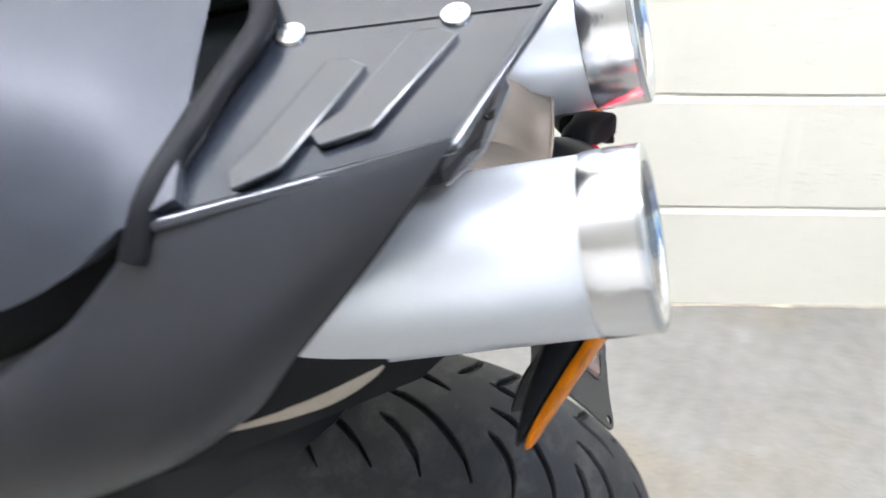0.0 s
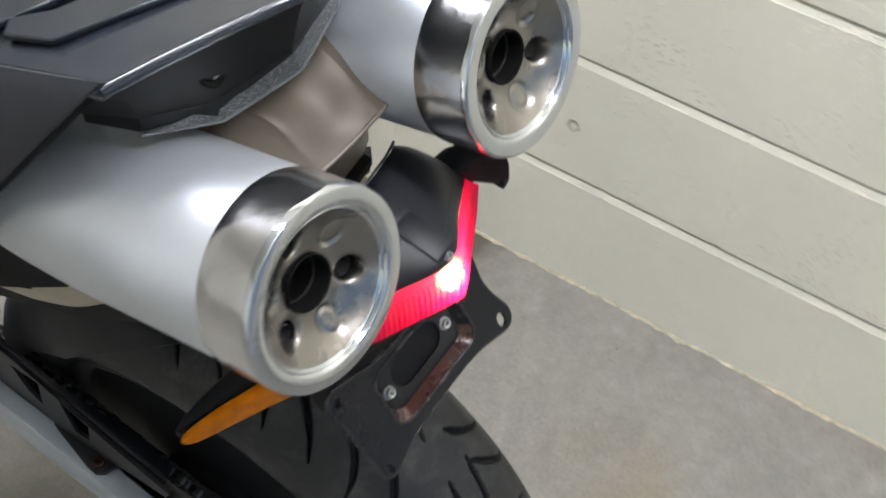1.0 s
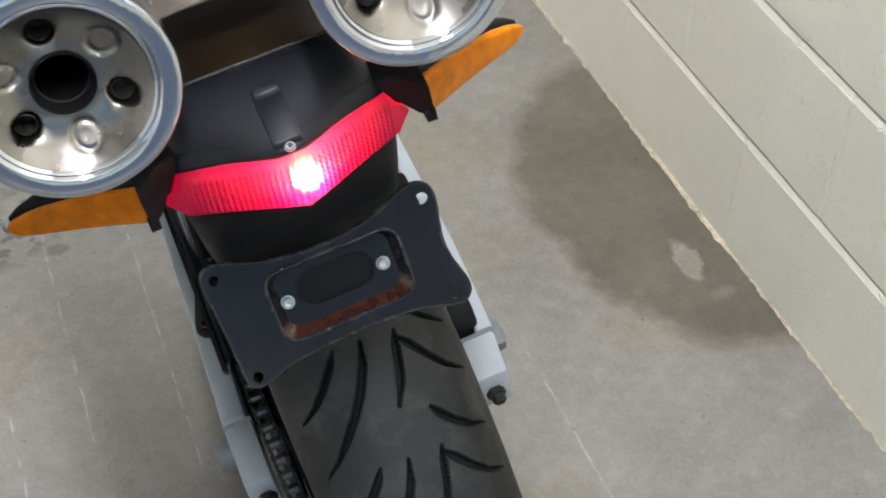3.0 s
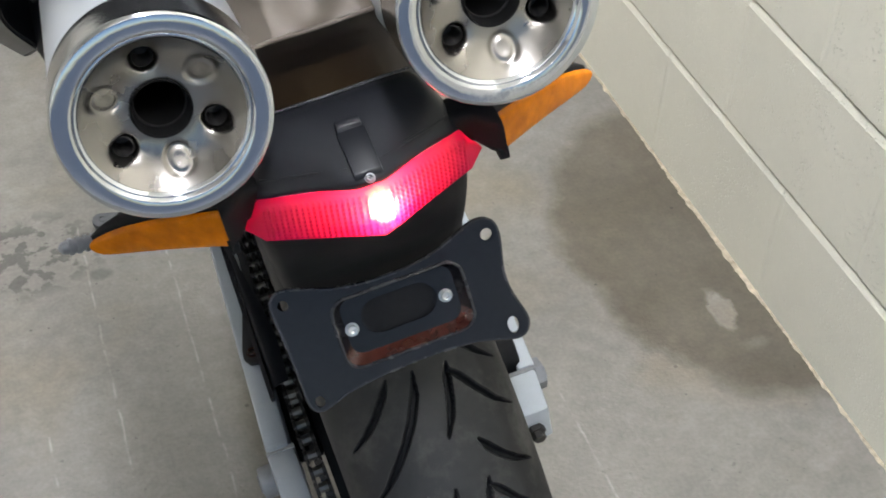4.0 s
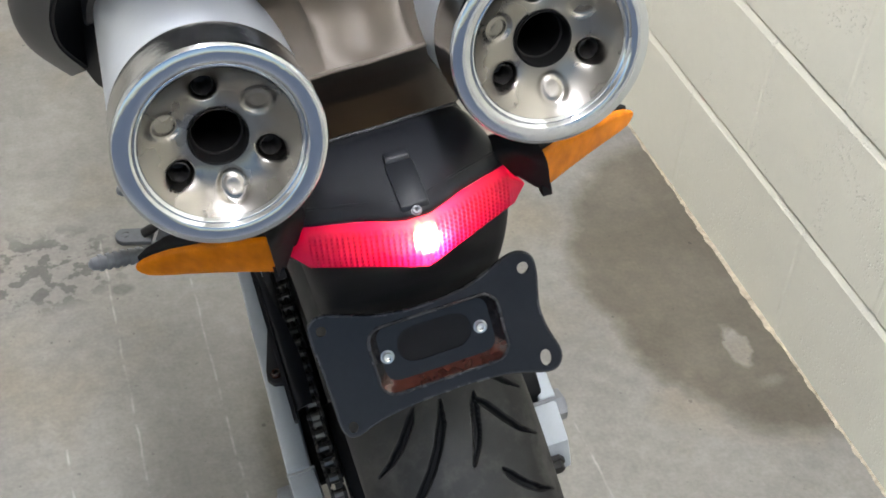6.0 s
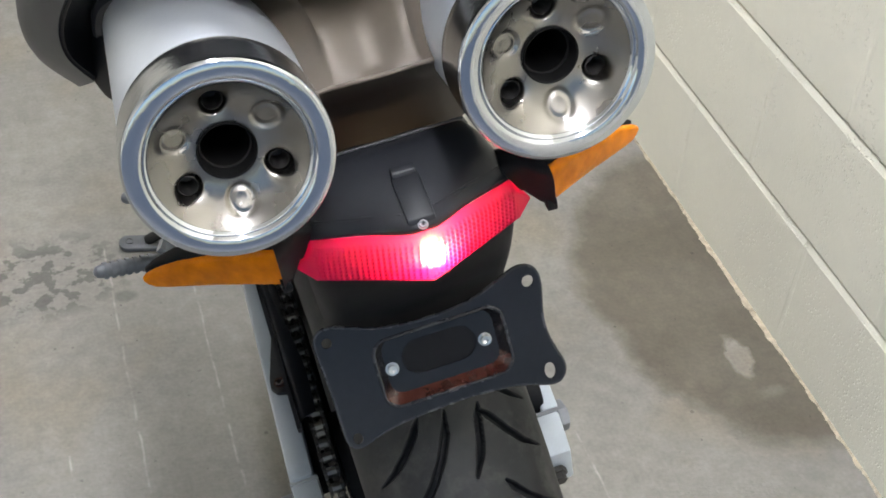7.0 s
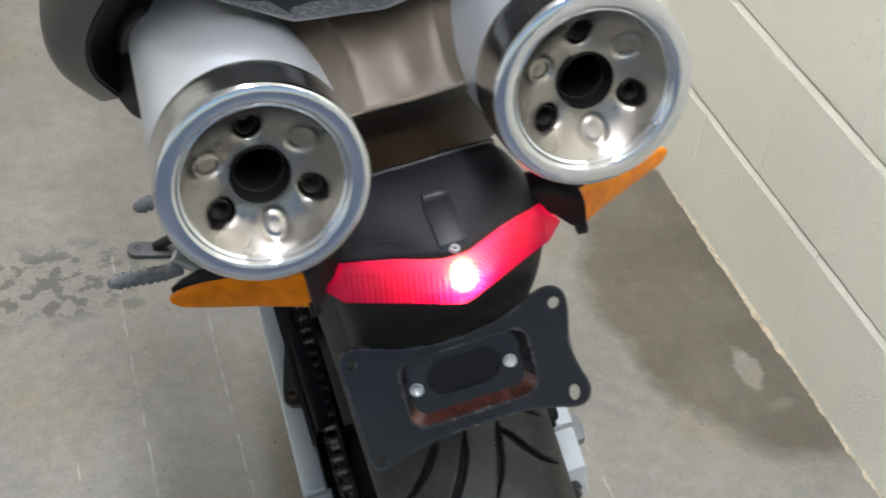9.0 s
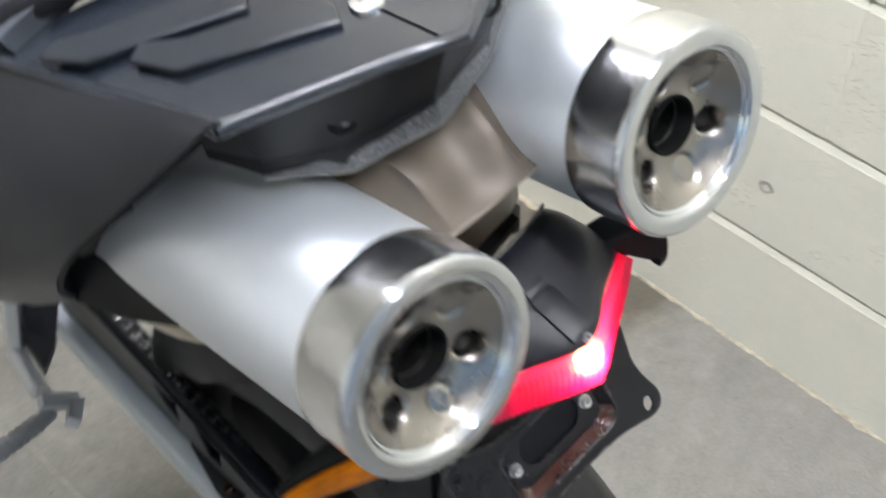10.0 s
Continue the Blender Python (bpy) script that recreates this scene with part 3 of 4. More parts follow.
def tyre_mesh():
    """A road tyre whose tread grooves are sunk into the rubber."""
    nv = 270
    a = np.linspace(-radians(97), radians(97), nv)
    x = 0.0840 * np.sin(a) * np.where(a < 0, 0.9, 1.0)
    r = 0.247 + 0.068 * np.cos(a)
    v = np.concatenate([[0], np.cumsum(np.hypot(np.diff(x), np.diff(r)))])
    v -= v[-1] / 2
    # finer steps over the part of the tread that shows
    phi = np.concatenate([np.linspace(-0.4, 2.3, 1700, endpoint=False), np.linspace(2.3, 2 * math.pi - 0.4, 420, endpoint=False)])
    nu = len(phi)
    pitch = 2 * math.pi * TYRE_R / 20
    uu, vv = np.meshgrid(phi * TYRE_R, v, indexing="ij")
    um = np.mod(uu, pitch)
    grooves = [
        [(0.044, 0.000), (0.026, -0.005), (0.008, -0.014), (-0.008, -0.025), (-0.024, -0.039), (-0.038, -0.053), (-0.050, -0.070)],
        [(0.045, -0.023), (0.034, -0.030), (0.020, -0.042), (0.009, -0.056), (0.001, -0.073)],
        [(0.043, 0.029), (0.028, 0.025), (0.011, 0.021), (-0.002, 0.016), (-0.015, 0.009)],
        [(0.038, 0.028), (0.028, 0.037), (0.015, 0.048), (0.002, 0.062), (-0.007, 0.082)],
        [(-0.024, 0.032), (-0.034, 0.039), (-0.044, 0.049), (-0.053, 0.062), (-0.060, 0.080)],
    ]
    depth = np.zeros_like(um)
    for g in grooves:
        n = len(g) - 1
        for shift in (-2, -1, 0, 1, 2):
            for k in range(n):
                (u0, v0), (u1, v1) = g[k], g[k + 1]
                u0, u1 = u0 + shift * pitch, u1 + shift * pitch
                du, dv = u1 - u0, v1 - v0
                t = np.clip(((um - u0) * du + (vv - v0) * dv) / (du * du + dv * dv), 0, 1)
                d = np.hypot(um - u0 - t * du, vv - v0 - t * dv)
                along = (k + t) / n
                half = 0.0029 * np.clip(np.minimum(along * 5, (1 - along) * 2.6) + 0.12, 0, 1)
                depth = np.maximum(depth, 0.0060 * np.clip((half - d) / 0.0020 + 0.5, 0, 1))
    rr = r[None, :] - depth * np.cos(a)[None, :].clip(0.2, 1)
    xx = np.broadcast_to(x[None, :], rr.shape) - depth * np.sin(a)[None, :] * 0.7
    rim = [(-0.063, 0.219), (-0.070, 0.232)], [(0.078, 0.232), (0.070, 0.219)]
    left = [np.broadcast_to(np.array(q), (nu, 2)) for q in rim[0]]
    right = [np.broadcast_to(np.array(q), (nu, 2)) for q in rim[1]]
    cols = left + [np.stack([xx[:, j], rr[:, j]], 1) for j in range(nv)] + right
    g = np.stack(cols, 1)
    co = np.stack([g[..., 0] + 0.006, AXLE_Y - g[..., 1] * np.cos(phi)[:, None], AXLE_Z + g[..., 1] * np.sin(phi)[:, None]], -1)
    w = g.shape[1]
    i, j = np.meshgrid(np.arange(nu), np.arange(w - 1), indexing="ij")
    k = (i + 1) % nu
    faces = np.stack([i * w + j, i * w + j + 1, k * w + j + 1, k * w + j], -1).reshape(-1, 4)
    me = bpy.data.meshes.new("tyre")
    me.from_pydata(co.reshape(-1, 3).tolist(), [], faces.tolist())
    me.materials.append(MAT_RUBBER)
    me.materials.append(MAT_UNDER)
    # the tread is dusty grey, the faces sunk in the grooves are black
    sunk = np.zeros((nu, w - 1), dtype=np.int32)
    sunk[:, 2:1 + nv] = (depth[:, :-1] + depth[:, 1:]) / 2 > 0.0028
    me.polygons.foreach_set("material_index", sunk.reshape(-1))
    return me


HUB = (0.006, AXLE_Y, AXLE_Z)
wheel = part("rear_wheel", lathe([(0.219, -0.070), (0.224, -0.067), (0.216, -0.066), (0.205, -0.05), (0.200, -0.02), (0.200, 0.02), (0.205, 0.05), (0.216, 0.066), (0.224, 0.067), (0.219, 0.070), (0.206, 0.06), (0.194, 0.03), (0.190, 0.0), (0.194, -0.03), (0.206, -0.06)], HUB, (1, 0, 0), 96, True), MAT_PLASTIC, bike, "black cast wheel rim")
place("tyre", tyre_mesh(), wheel, "black road tyre with curved tread grooves")
part("hub", lathe([(0.012, -0.075), (0.045, -0.075), (0.05, -0.05), (0.04, 0.0), (0.05, 0.05), (0.045, 0.075), (0.012, 0.075)], HUB, (1, 0, 0), 40), MAT_PLASTIC, wheel)
for k in range(5):
    an = 2 * math.pi * k / 5 + 0.3
    c, s = math.cos(an), math.sin(an)
    part("spoke", tube([(-0.012, AXLE_Y + 0.04 * c, AXLE_Z + 0.04 * s), (-0.004, AXLE_Y + 0.12 * c, AXLE_Z + 0.12 * s), (0, AXLE_Y + 0.198 * c, AXLE_Z + 0.198 * s)], [0.02, 0.014, 0.018], 10), MAT_PLASTIC, wheel)
part("carrier", lathe([(0.012, -0.0835), (0.088, -0.0835), (0.090, -0.066), (0.150, -0.052), (0.203, -0.056), (0.203, -0.048), (0.150, -0.044), (0.012, -0.05)], HUB, (1, 0, 0), 64), MAT_UNDER, wheel)
part("sprocket", lathe([(0.05, -0.0955), (0.094, -0.0955), (0.094, -0.0885), (0.05, -0.0885)], HUB, (1, 0, 0), 84, True), MAT_CHAIN, wheel, "dark steel rear sprocket")
part("brake_disc", lathe([(0.07, 0.084), (0.105, 0.084), (0.105, 0.089), (0.07, 0.089)], HUB, (1, 0, 0), 64, True), MAT_GREY, wheel, "steel rear brake disc")

# ---- swingarm ----
SW_X, SW_X2 = -0.1215, -0.110
swing = part("swingarm", prism([(-0.132, 0.235, 0.300), (SW_X, 0.480, 0.300), (SW_X2, 0.760, 0.36), (SW_X2, 0.760, 0.44), (SW_X, 0.480, 0.392), (-0.1275, 0.335, 0.374), (-0.132, 0.235, 0.358)], (0.025, 0, 0), 0.005), MAT_SILVER, bike, "silver painted box-section swingarm")
part("arm", prism([(0.152, 0.222, 0.300), (0.158, 0.480, 0.300), (0.158, 0.760, 0.36), (0.158, 0.760, 0.44), (0.158, 0.480, 0.392), (0.157, 0.335, 0.374), (0.152, 0.222, 0.354)], (-0.018, 0, 0), 0.003), MAT_SILVER, swing)
part("cross_beam", box(-0.11, 0.13, 0.66, 0.74, 0.36, 0.44, 0.01), MAT_SILVER, swing)
for side in (-1, 1):
    if side < 0:
        x0, xb, yb, xn, zn = -0.132, -0.116, 0.160, -0.132, 0.327
        end = part("axle_block", prism([(x0, 0.160, 0.302), (x0, 0.236, 0.298), (x0, 0.236, 0.352), (x0, 0.214, 0.352), (x0, 0.165, 0.343)], (0.028, 0, 0), 0.003), MAT_SILVER, swing, "silver swingarm end block")
        part("block_seam", box(x0 - 0.0006, x0 + 0.0286, 0.2325, 0.2365, 0.299, 0.3535), MAT_GREY, end)
    else:
        xb, yb, xn, zn = 0.128, 0.167, 0.1455, 0.331
        end = part("axle_block", prism([(0.1115, 0.167, 0.304), (0.116, 0.217, 0.300), (0.116, 0.217, 0.354), (0.1115, 0.171, 0.345)], (0.034, 0, 0), 0.003), MAT_SILVER, swing, "silver swingarm end block")
        part("block_seam", box(0.113, 0.1506, 0.217, 0.222, 0.300, 0.3525), MAT_PEG, end)
    nut = lathe([(0.004, 0.017), (0.009, 0.017), (0.0105, 0.0155), (0.0158, 0.0148), (0.0168, 0.012), (0.0168, 0.0015), (0.020, 0.001), (0.020, 0)], (xn, AXLE_Y + (0.004 if side > 0 else 0), zn), (side, 0, 0), 6 if side > 0 else 24)
    part("axle_nut", nut, MAT_PEG, swing, "zinc plated axle nut")
    part("adjuster_bolt", lathe([(0.0005, 0.012), (0.006, 0.012), (0.007, 0.011), (0.007, 0.004), (0.0098, 0.004), (0.0098, -0.002)], (xb, yb, 0.322), (0, -1, -0.12), 6), MAT_CHAIN, swing, "dark chain adjuster bolt")

part("caliper_bracket", prism([(0.108, 0.224, 0.320), (0.108, 0.228, 0.358), (0.108, 0.240, 0.374), (0.108, 0.262, 0.380), (0.108, 0.285, 0.390), (0.108, 0.345, 0.402), (0.108, 0.420, 0.408), (0.108, 0.420, 0.330)], (0.0325, 0, 0), 0.005), MAT_UNDER, swing, "black brake caliper bracket")

# black strip added between arm and wheel to darken the gap under the chain
part("dark_backing", prism([(-0.124, 0.236, 0.316), (-0.078, 0.236, 0.316), (-0.070, 0.30, 0.322), (-0.064, 0.70, 0.37), (-0.112, 0.70, 0.37)], (0, 0, 0.006), 0.002), MAT_UNDER, swing, "black backing strip added to darken the gap")

# chain guard over the upper run
guard_side = [(0.238, 0.428), (0.30, 0.450), (0.42, 0.510), (0.62, 0.56), (0.62, 0.40), (0.44, 0.388), (0.40, 0.384), (0.345, 0.382), (0.30, 0.400), (0.250, 0.408)]
guard_holes = [[(0.388, 0.490), (0.428, 0.486), (0.424, 0.440), (0.410, 0.424)], [(0.332, 0.462), (0.364, 0.484), (0.370, 0.412), (0.350, 0.412)]]
bmg = bmesh.new()
edges = []
for loop in [guard_side] + guard_holes:
    vs = [bmg.verts.new((-0.1085 + 0.02 * max(0, y - 0.24), y, z)) for y, z in loop]
    edges += [bmg.edges.new((vs[i], vs[(i + 1) % len(vs)])) for i in range(len(vs))]
bmesh.ops.triangle_fill(bmg, edges=edges, use_beauty=True, normal=(-1, 0, 0))
ext = bmesh.ops.extrude_face_region(bmg, geom=bmg.faces[:])
bmesh.ops.translate(bmg, vec=(0.004, 0, 0), verts=[v for v in ext["geom"] if isinstance(v, bmesh.types.BMVert)])
guard = part("chain_guard", bmg, MAT_PLASTIC, bike, "black plastic chain guard with slots", 20)
part("top_flange", loft(smooth_rows([[(-0.1075, 0.252, 0.418), (-0.1065, 0.30, 0.440), (-0.105, 0.335, 0.458), (-0.104, 0.37, 0.478), (-0.103, 0.42, 0.503), (-0.102, 0.62, 0.555)], [(-0.100, 0.250, 0.428), (-0.099, 0.30, 0.450), (-0.099, 0.335, 0.466), (-0.1005, 0.37, 0.485), (-0.100, 0.42, 0.510), (-0.099, 0.62, 0.562)], [(-0.086, 0.256, 0.424), (-0.0835, 0.30, 0.444), (-0.088, 0.335, 0.462), (-0.0945, 0.37, 0.485), (-0.096, 0.42, 0.511), (-0.096, 0.62, 0.563)]], 6), 0.003), MAT_PLASTIC, guard)
lug = part("mounting_lug", prism([(-0.118, 0.330, 0.3775), (-0.102, 0.325, 0.3775), (-0.098, 0.35, 0.3775), (-0.098, 0.415, 0.3775), (-0.106, 0.415, 0.3775), (-0.122, 0.35, 0.3775), (-0.123, 0.338, 0.3775)], (0, 0, 0.006), 0.0015), MAT_PLASTIC, guard)
part("lug_bolt", bolt_head((-0.112, 0.342, 0.3830), (0, 0, 1), 0.0055, 0.004), MAT_RUST_GLINT, guard, "rusty bolt head")

# hugger over the front half of the tyre
hug = []
for i in range(25):
    row = []
    for k in range(21):
        q = -1 + k / 10
        a = radians(82) * q
        ph = radians(84 + 34 * q * q) + (radians(164) - radians(84 + 34 * q * q)) * i / 24
        row.append((0.006 + 0.094 * math.sin(a), AXLE_Y - (0.252 + 0.079 * math.cos(a)) * math.cos(ph), AXLE_Z + (0.252 + 0.079 * math.cos(a)) * math.sin(ph)))
    hug.append(row)
part("hugger", loft(hug, 0.003), MAT_PLASTIC, bike, "black plastic rear hugger over the tyre", 60)

# ---- chain ----
chain = part("chain", tube([(-0.0890, 0.226, 0.317 + 0.088), (-0.0792, 0.40, 0.425), (-0.060, 0.75, 0.45)], 0.0028, 6), MAT_CHAIN, bike, "greasy dark drive chain")


def link_mesh():
    bm = bmesh.new()
    for dx in (-0.0062, 0.0062):
        for y in (-0.0079, 0.0079):
            lathe([(0.0005, -0.001), (0.0072, -0.001), (0.0072, 0.001), (0.0005, 0.001)], (dx, y, 0), (1, 0, 0), 10, bm=bm)
        q = bmesh.ops.create_cube(bm, size=1.0)["verts"]
        bmesh.ops.scale(bm, vec=(0.0019, 0.0158, 0.0105), verts=q)
        bmesh.ops.translate(bm, vec=(dx, 0, 0), verts=q)
    me = bpy.data.meshes.new("chain_link")
    bm.to_mesh(me)
    bm.free()
    me.materials.append(MAT_CHAIN)
    return me


def roller_mesh():
    bm = lathe([(0.0005, -0.0045), (0.0050, -0.0045), (0.0052, 0.0), (0.0050, 0.0045), (0.0005, 0.0045)], (0, 0, 0), (1, 0, 0), 10)
    me = bpy.data.meshes.new("chain_roller")
    bm.to_mesh(me)
    bm.free()
    me.materials.append(MAT_ROLLER)
    return me


def chain_x(y):
    return -0.0890 + 0.055 * max(0.0, y - AXLE_Y)


link_me, roller_me = link_mesh(), roller_mesh()
path_pts = []
for k in range(14):
    an = radians(-20 + k * 9.7)
    path_pts.append((AXLE_Y - 0.094 * math.cos(an), AXLE_Z + 0.094 * math.sin(an), math.degrees(an) - 90))
slope = math.atan2(0.030, 0.45)
for k in range(1, 27):
    path_pts.append((AXLE_Y + 0.0 + 0.0159 * k, AXLE_Z + 0.0942 + 0.0159 * k * math.tan(slope), -math.degrees(slope)))
for k, (y, z, turn) in enumerate(path_pts):
    ob = new("chain_link", link_me)
    ob.parent = chain
    ob.matrix_basis = pose(chain_x(y) + (0.0008 if k % 2 else -0.0008), y, z, -turn if k < 14 else math.degrees(slope), 0, 0)
    ob = new("chain_roller", roller_me)
    ob.parent = chain
    ob.matrix_basis = pose(chain_x(y), y + 0.0079 * math.cos(radians(turn)), z - 0.0079 * math.sin(radians(turn)) * 1.0)

# ---- number plate bracket ----
PL_O = Vector((0, 0.0143, 0.7793))
PL_D = Vector((0, -0.0333, -0.0581)).normalized()
PL_N = Vector((0, -PL_D.z, PL_D.y)) * -1
if PL_N.y > 0:
    PL_N = -PL_N


def on_plate(s, w, h=0.0):
    return PL_O + Vector((s, 0, 0)) + PL_D * w + PL_N * h


def ring_points(cx, cw, rx, rw, n=16, start=0.0):
    return [(cx + rx * math.cos(start + 2 * math.pi * i / n), cw + rw * math.sin(start + 2 * math.pi * i / n)) for i in range(n)]


def plate_with_holes(outline, holes, thick, h0=0.0):
    """A flat plate cut from an outline with holes through it."""
    bm = bmesh.new()
    edges = []
    for loop in [outline] + holes:
        vs = [bm.verts.new(on_plate(s, w, h0)) for s, w in loop]
        edges += [bm.edges.new((vs[i], vs[(i + 1) % len(vs)])) for i in range(len(vs))]
    bmesh.ops.triangle_fill(bm, edges=edges, use_beauty=True, normal=PL_N)
    ext = bmesh.ops.extrude_face_region(bm, geom=bm.faces[:])
    bmesh.ops.translate(bm, vec=PL_N * -thick, verts=[v for v in ext["geom"] if isinstance(v, bmesh.types.BMVert)])
    return bm


half = [(0.0, 0.004), (0.018, 0.003), (0.036, 0.000), (0.052, -0.006), (0.062, -0.0105), (0.070, -0.012), (0.077, -0.010), (0.081, -0.004), (0.081, 0.006), (0.0785, 0.018), (0.0765, 0.030), (0.0775, 0.043), (0.081, 0.055), (0.084, 0.064), (0.0835, 0.071), (0.079, 0.0765), (0.072, 0.077), (0.060, 0.073), (0.044, 0.0685), (0.022, 0.067), (0.0, 0.067)]
worn_half = [(-0.022, 0.068), (-0.044, 0.0705), (-0.057, 0.0745), (-0.066, 0.0775), (-0.0715, 0.0765), (-0.0748, 0.0715), (-0.0752, 0.060), (-0.0752, 0.045), (-0.0758, 0.030), (-0.0768, 0.015), (-0.0778, 0.002), (-0.0768, -0.006), (-0.0725, -0.0105), (-0.064, -0.0105), (-0.052, -0.006), (-0.036, 0.000), (-0.018, 0.003)]
outline = half + worn_half
for _ in range(2):
    rounded = []
    for (s0, w0), (s1, w1) in zip(outline, outline[1:] + outline[:1]):
        rounded += [(s0 * 0.75 + s1 * 0.25, w0 * 0.75 + w1 * 0.25), (s0 * 0.25 + s1 * 0.75, w0 * 0.25 + w1 * 0.75)]
    outline = rounded
slot = [(0.017 + 0.0125 * math.cos(t), 0.030 + 0.0125 * math.sin(t)) for t in [-math.pi / 2 + math.pi * i / 10 for i in range(11)]]
slot += [(-0.011 + 0.0125 * math.cos(t), 0.030 + 0.0125 * math.sin(t)) for t in [math.pi / 2 + math.pi * i / 10 for i in range(11)]]
window = []
for cs, cw, start in ((0.039, 0.0195, -90), (0.039, 0.047, 0), (-0.031, 0.047, 90), (-0.031, 0.0195, 180)):
    window += [(cs + 0.011 * math.cos(radians(start + 18 * k)), cw + 0.011 * math.sin(radians(start + 18 * k))) for k in range(6)]
holes = [ring_points(0.073, 0.0, 0.0042, 0.0042), ring_points(0.073, 0.067, 0.0040, 0.0062), ring_points(-0.0695, -0.001, 0.0036, 0.0036), ring_points(-0.0675, 0.0705, 0.0034, 0.0042)]
plate = part("plate_bracket", plate_with_holes(outline, holes + [window], 0.0022), MAT_PLATE, bike, "dark painted steel number plate bracket", 20)


def bead(loop, h, radius):
    """A rolled edge round a closed loop on the plate."""
    pts = [on_plate(s, w, h) for s, w in loop]
    return tube(pts + pts[:2], radius, 8)


part("rolled_edge", bead(outline, -0.0012, 0.0014), MAT_WORN, plate)
part("pressed_bead", bead(window, 0.0, 0.0012), MAT_WORN, plate)
inner = [(0.004 + (s - 0.004) * 0.86, 0.0115 + (w - 0.0085) * 0.815) for s, w in window]
TRAY = -0.0078
bmw = bmesh.new()
up = [bmw.verts.new(on_plate(s, w, 0.0)) for s, w in window]
dn = [bmw.verts.new(on_plate(s, w, TRAY)) for s, w in inner]
bmr = bmw.copy()
for q, low in ((bmw, False), (bmr, True)):
    q.verts.ensure_lookup_table()
    n = len(window)
    for i in range(n):
        if (window[i][1] > 0.0465 and window[(i + 1) % n][1] > 0.0465) == low:
            q.faces.new([q.verts[k] for k in (i, (i + 1) % n, n + (i + 1) % n, n + i)])
part("pressed_edge", bmw, MAT_PLATE, plate)
part("rust_glint_edge", bmr, MAT_RUST_GLINT, plate, "glossy lower pressed edge, rust and the red lamp's reflection in its colour")
part("slot_backing", prism([on_plate(s, w, -0.0125) for s, w in ((-0.030, 0.012), (0.036, 0.012), (0.036, 0.052), (-0.030, 0.052))], PL_N * 0.002), MAT_UNDER, plate)
part("pressed_panel", plate_with_holes(inner, [slot], 0.002, TRAY), MAT_PLATE, plate)
for s in (-0.0335, 0.0335):
    b = on_plate(s + 0.002, 0.033, TRAY)
    part("bolt", bolt_head(b, PL_N, 0.0039, 0.0038), MAT_BOLT, plate, "bright zinc button bolt")

# ---- tail unit: mudguard, lamp, indicators ----
def mirror_rows(rows):
    """Completes rows given from the centre outwards to both sides."""
    return [[(-x, y, z) for x, y, z in r[:0:-1]] + list(r) for r in rows]


tail_rows = mirror_rows([
    [(0, 0.032, 0.918), (0.034, 0.036, 0.915), (0.048, 0.041, 0.910), (0.054, 0.048, 0.900)],
    [(0, 0.020, 0.920), (0.036, 0.024, 0.917), (0.052, 0.030, 0.911), (0.059, 0.036, 0.898)],
    [(0, -0.008, 0.915), (0.040, 0.003, 0.911), (0.058, 0.012, 0.903), (0.065, 0.022, 0.890)],
    [(0, -0.034, 0.908), (0.036, -0.014, 0.901), (0.062, 0.000, 0.892), (0.069, 0.014, 0.878)],
    [(0, -0.036, 0.902), (0.036, -0.016, 0.896), (0.062, -0.001, 0.888), (0.069, 0.014, 0.870)],
])
tail = part("tail_mudguard", loft(smooth_rows(tail_rows, 4), 0.003), MAT_PLASTIC, bike, "black plastic tail mudguard")
part("worn_edge", tube([(-0.050, 0.042, 0.9115), (-0.034, 0.0365, 0.916), (0, 0.0325, 0.919), (0.034, 0.0365, 0.916), (0.050, 0.042, 0.9115)], 0.0010, 8), MAT_SCUFF, tail, "scuffed pale edge")
back_rows = mirror_rows([
    [(0, -0.034, 0.872), (0.04, -0.012, 0.868), (0.062, 0.004, 0.866), (0.068, 0.03, 0.866)],
    [(0, -0.018, 0.850), (0.045, -0.006, 0.848), (0.062, 0.006, 0.845), (0.067, 0.03, 0.845)],
    [(0, 0.006, 0.815), (0.045, 0.010, 0.813), (0.060, 0.016, 0.812), (0.065, 0.035, 0.812)],
    [(0, 0.026, 0.780), (0.045, 0.028, 0.778), (0.058, 0.032, 0.776), (0.063, 0.046, 0.776)],
    [(0, 0.034, 0.740), (0.04, 0.036, 0.738), (0.054, 0.040, 0.736), (0.058, 0.052, 0.736)],
    [(0, 0.040, 0.700), (0.03, 0.042, 0.700), (0.045, 0.046, 0.700), (0.05, 0.056, 0.700)],
])
part("back_panel", loft(smooth_rows(back_rows, 3), 0.003), MAT_UNDER, tail)
part("under_shell", loft(mirror_rows([
    [(0, 0.05, 0.895), (0.045, 0.058, 0.89), (0.058, 0.07, 0.88), (0.064, 0.08, 0.84)],
    [(0, 0.12, 0.87), (0.06, 0.12, 0.865), (0.072, 0.12, 0.84), (0.076, 0.12, 0.79)],
    [(0, 0.25, 0.80), (0.07, 0.25, 0.795), (0.085, 0.25, 0.77), (0.09, 0.26, 0.70)],
    [(0, 0.42, 0.70), (0.07, 0.42, 0.695), (0.088, 0.42, 0.67), (0.092, 0.43, 0.60)],
    [(0, 0.56, 0.60), (0.07, 0.56, 0.595), (0.088, 0.56, 0.57), (0.092, 0.56, 0.50)]]), 0.004), MAT_UNDER, tail)
part("screw", bolt_head((0, -0.0345, 0.9070), (0, -0.5, 0.85), 0.0026, 0.0024), MAT_PEG, tail, "small round steel screw")
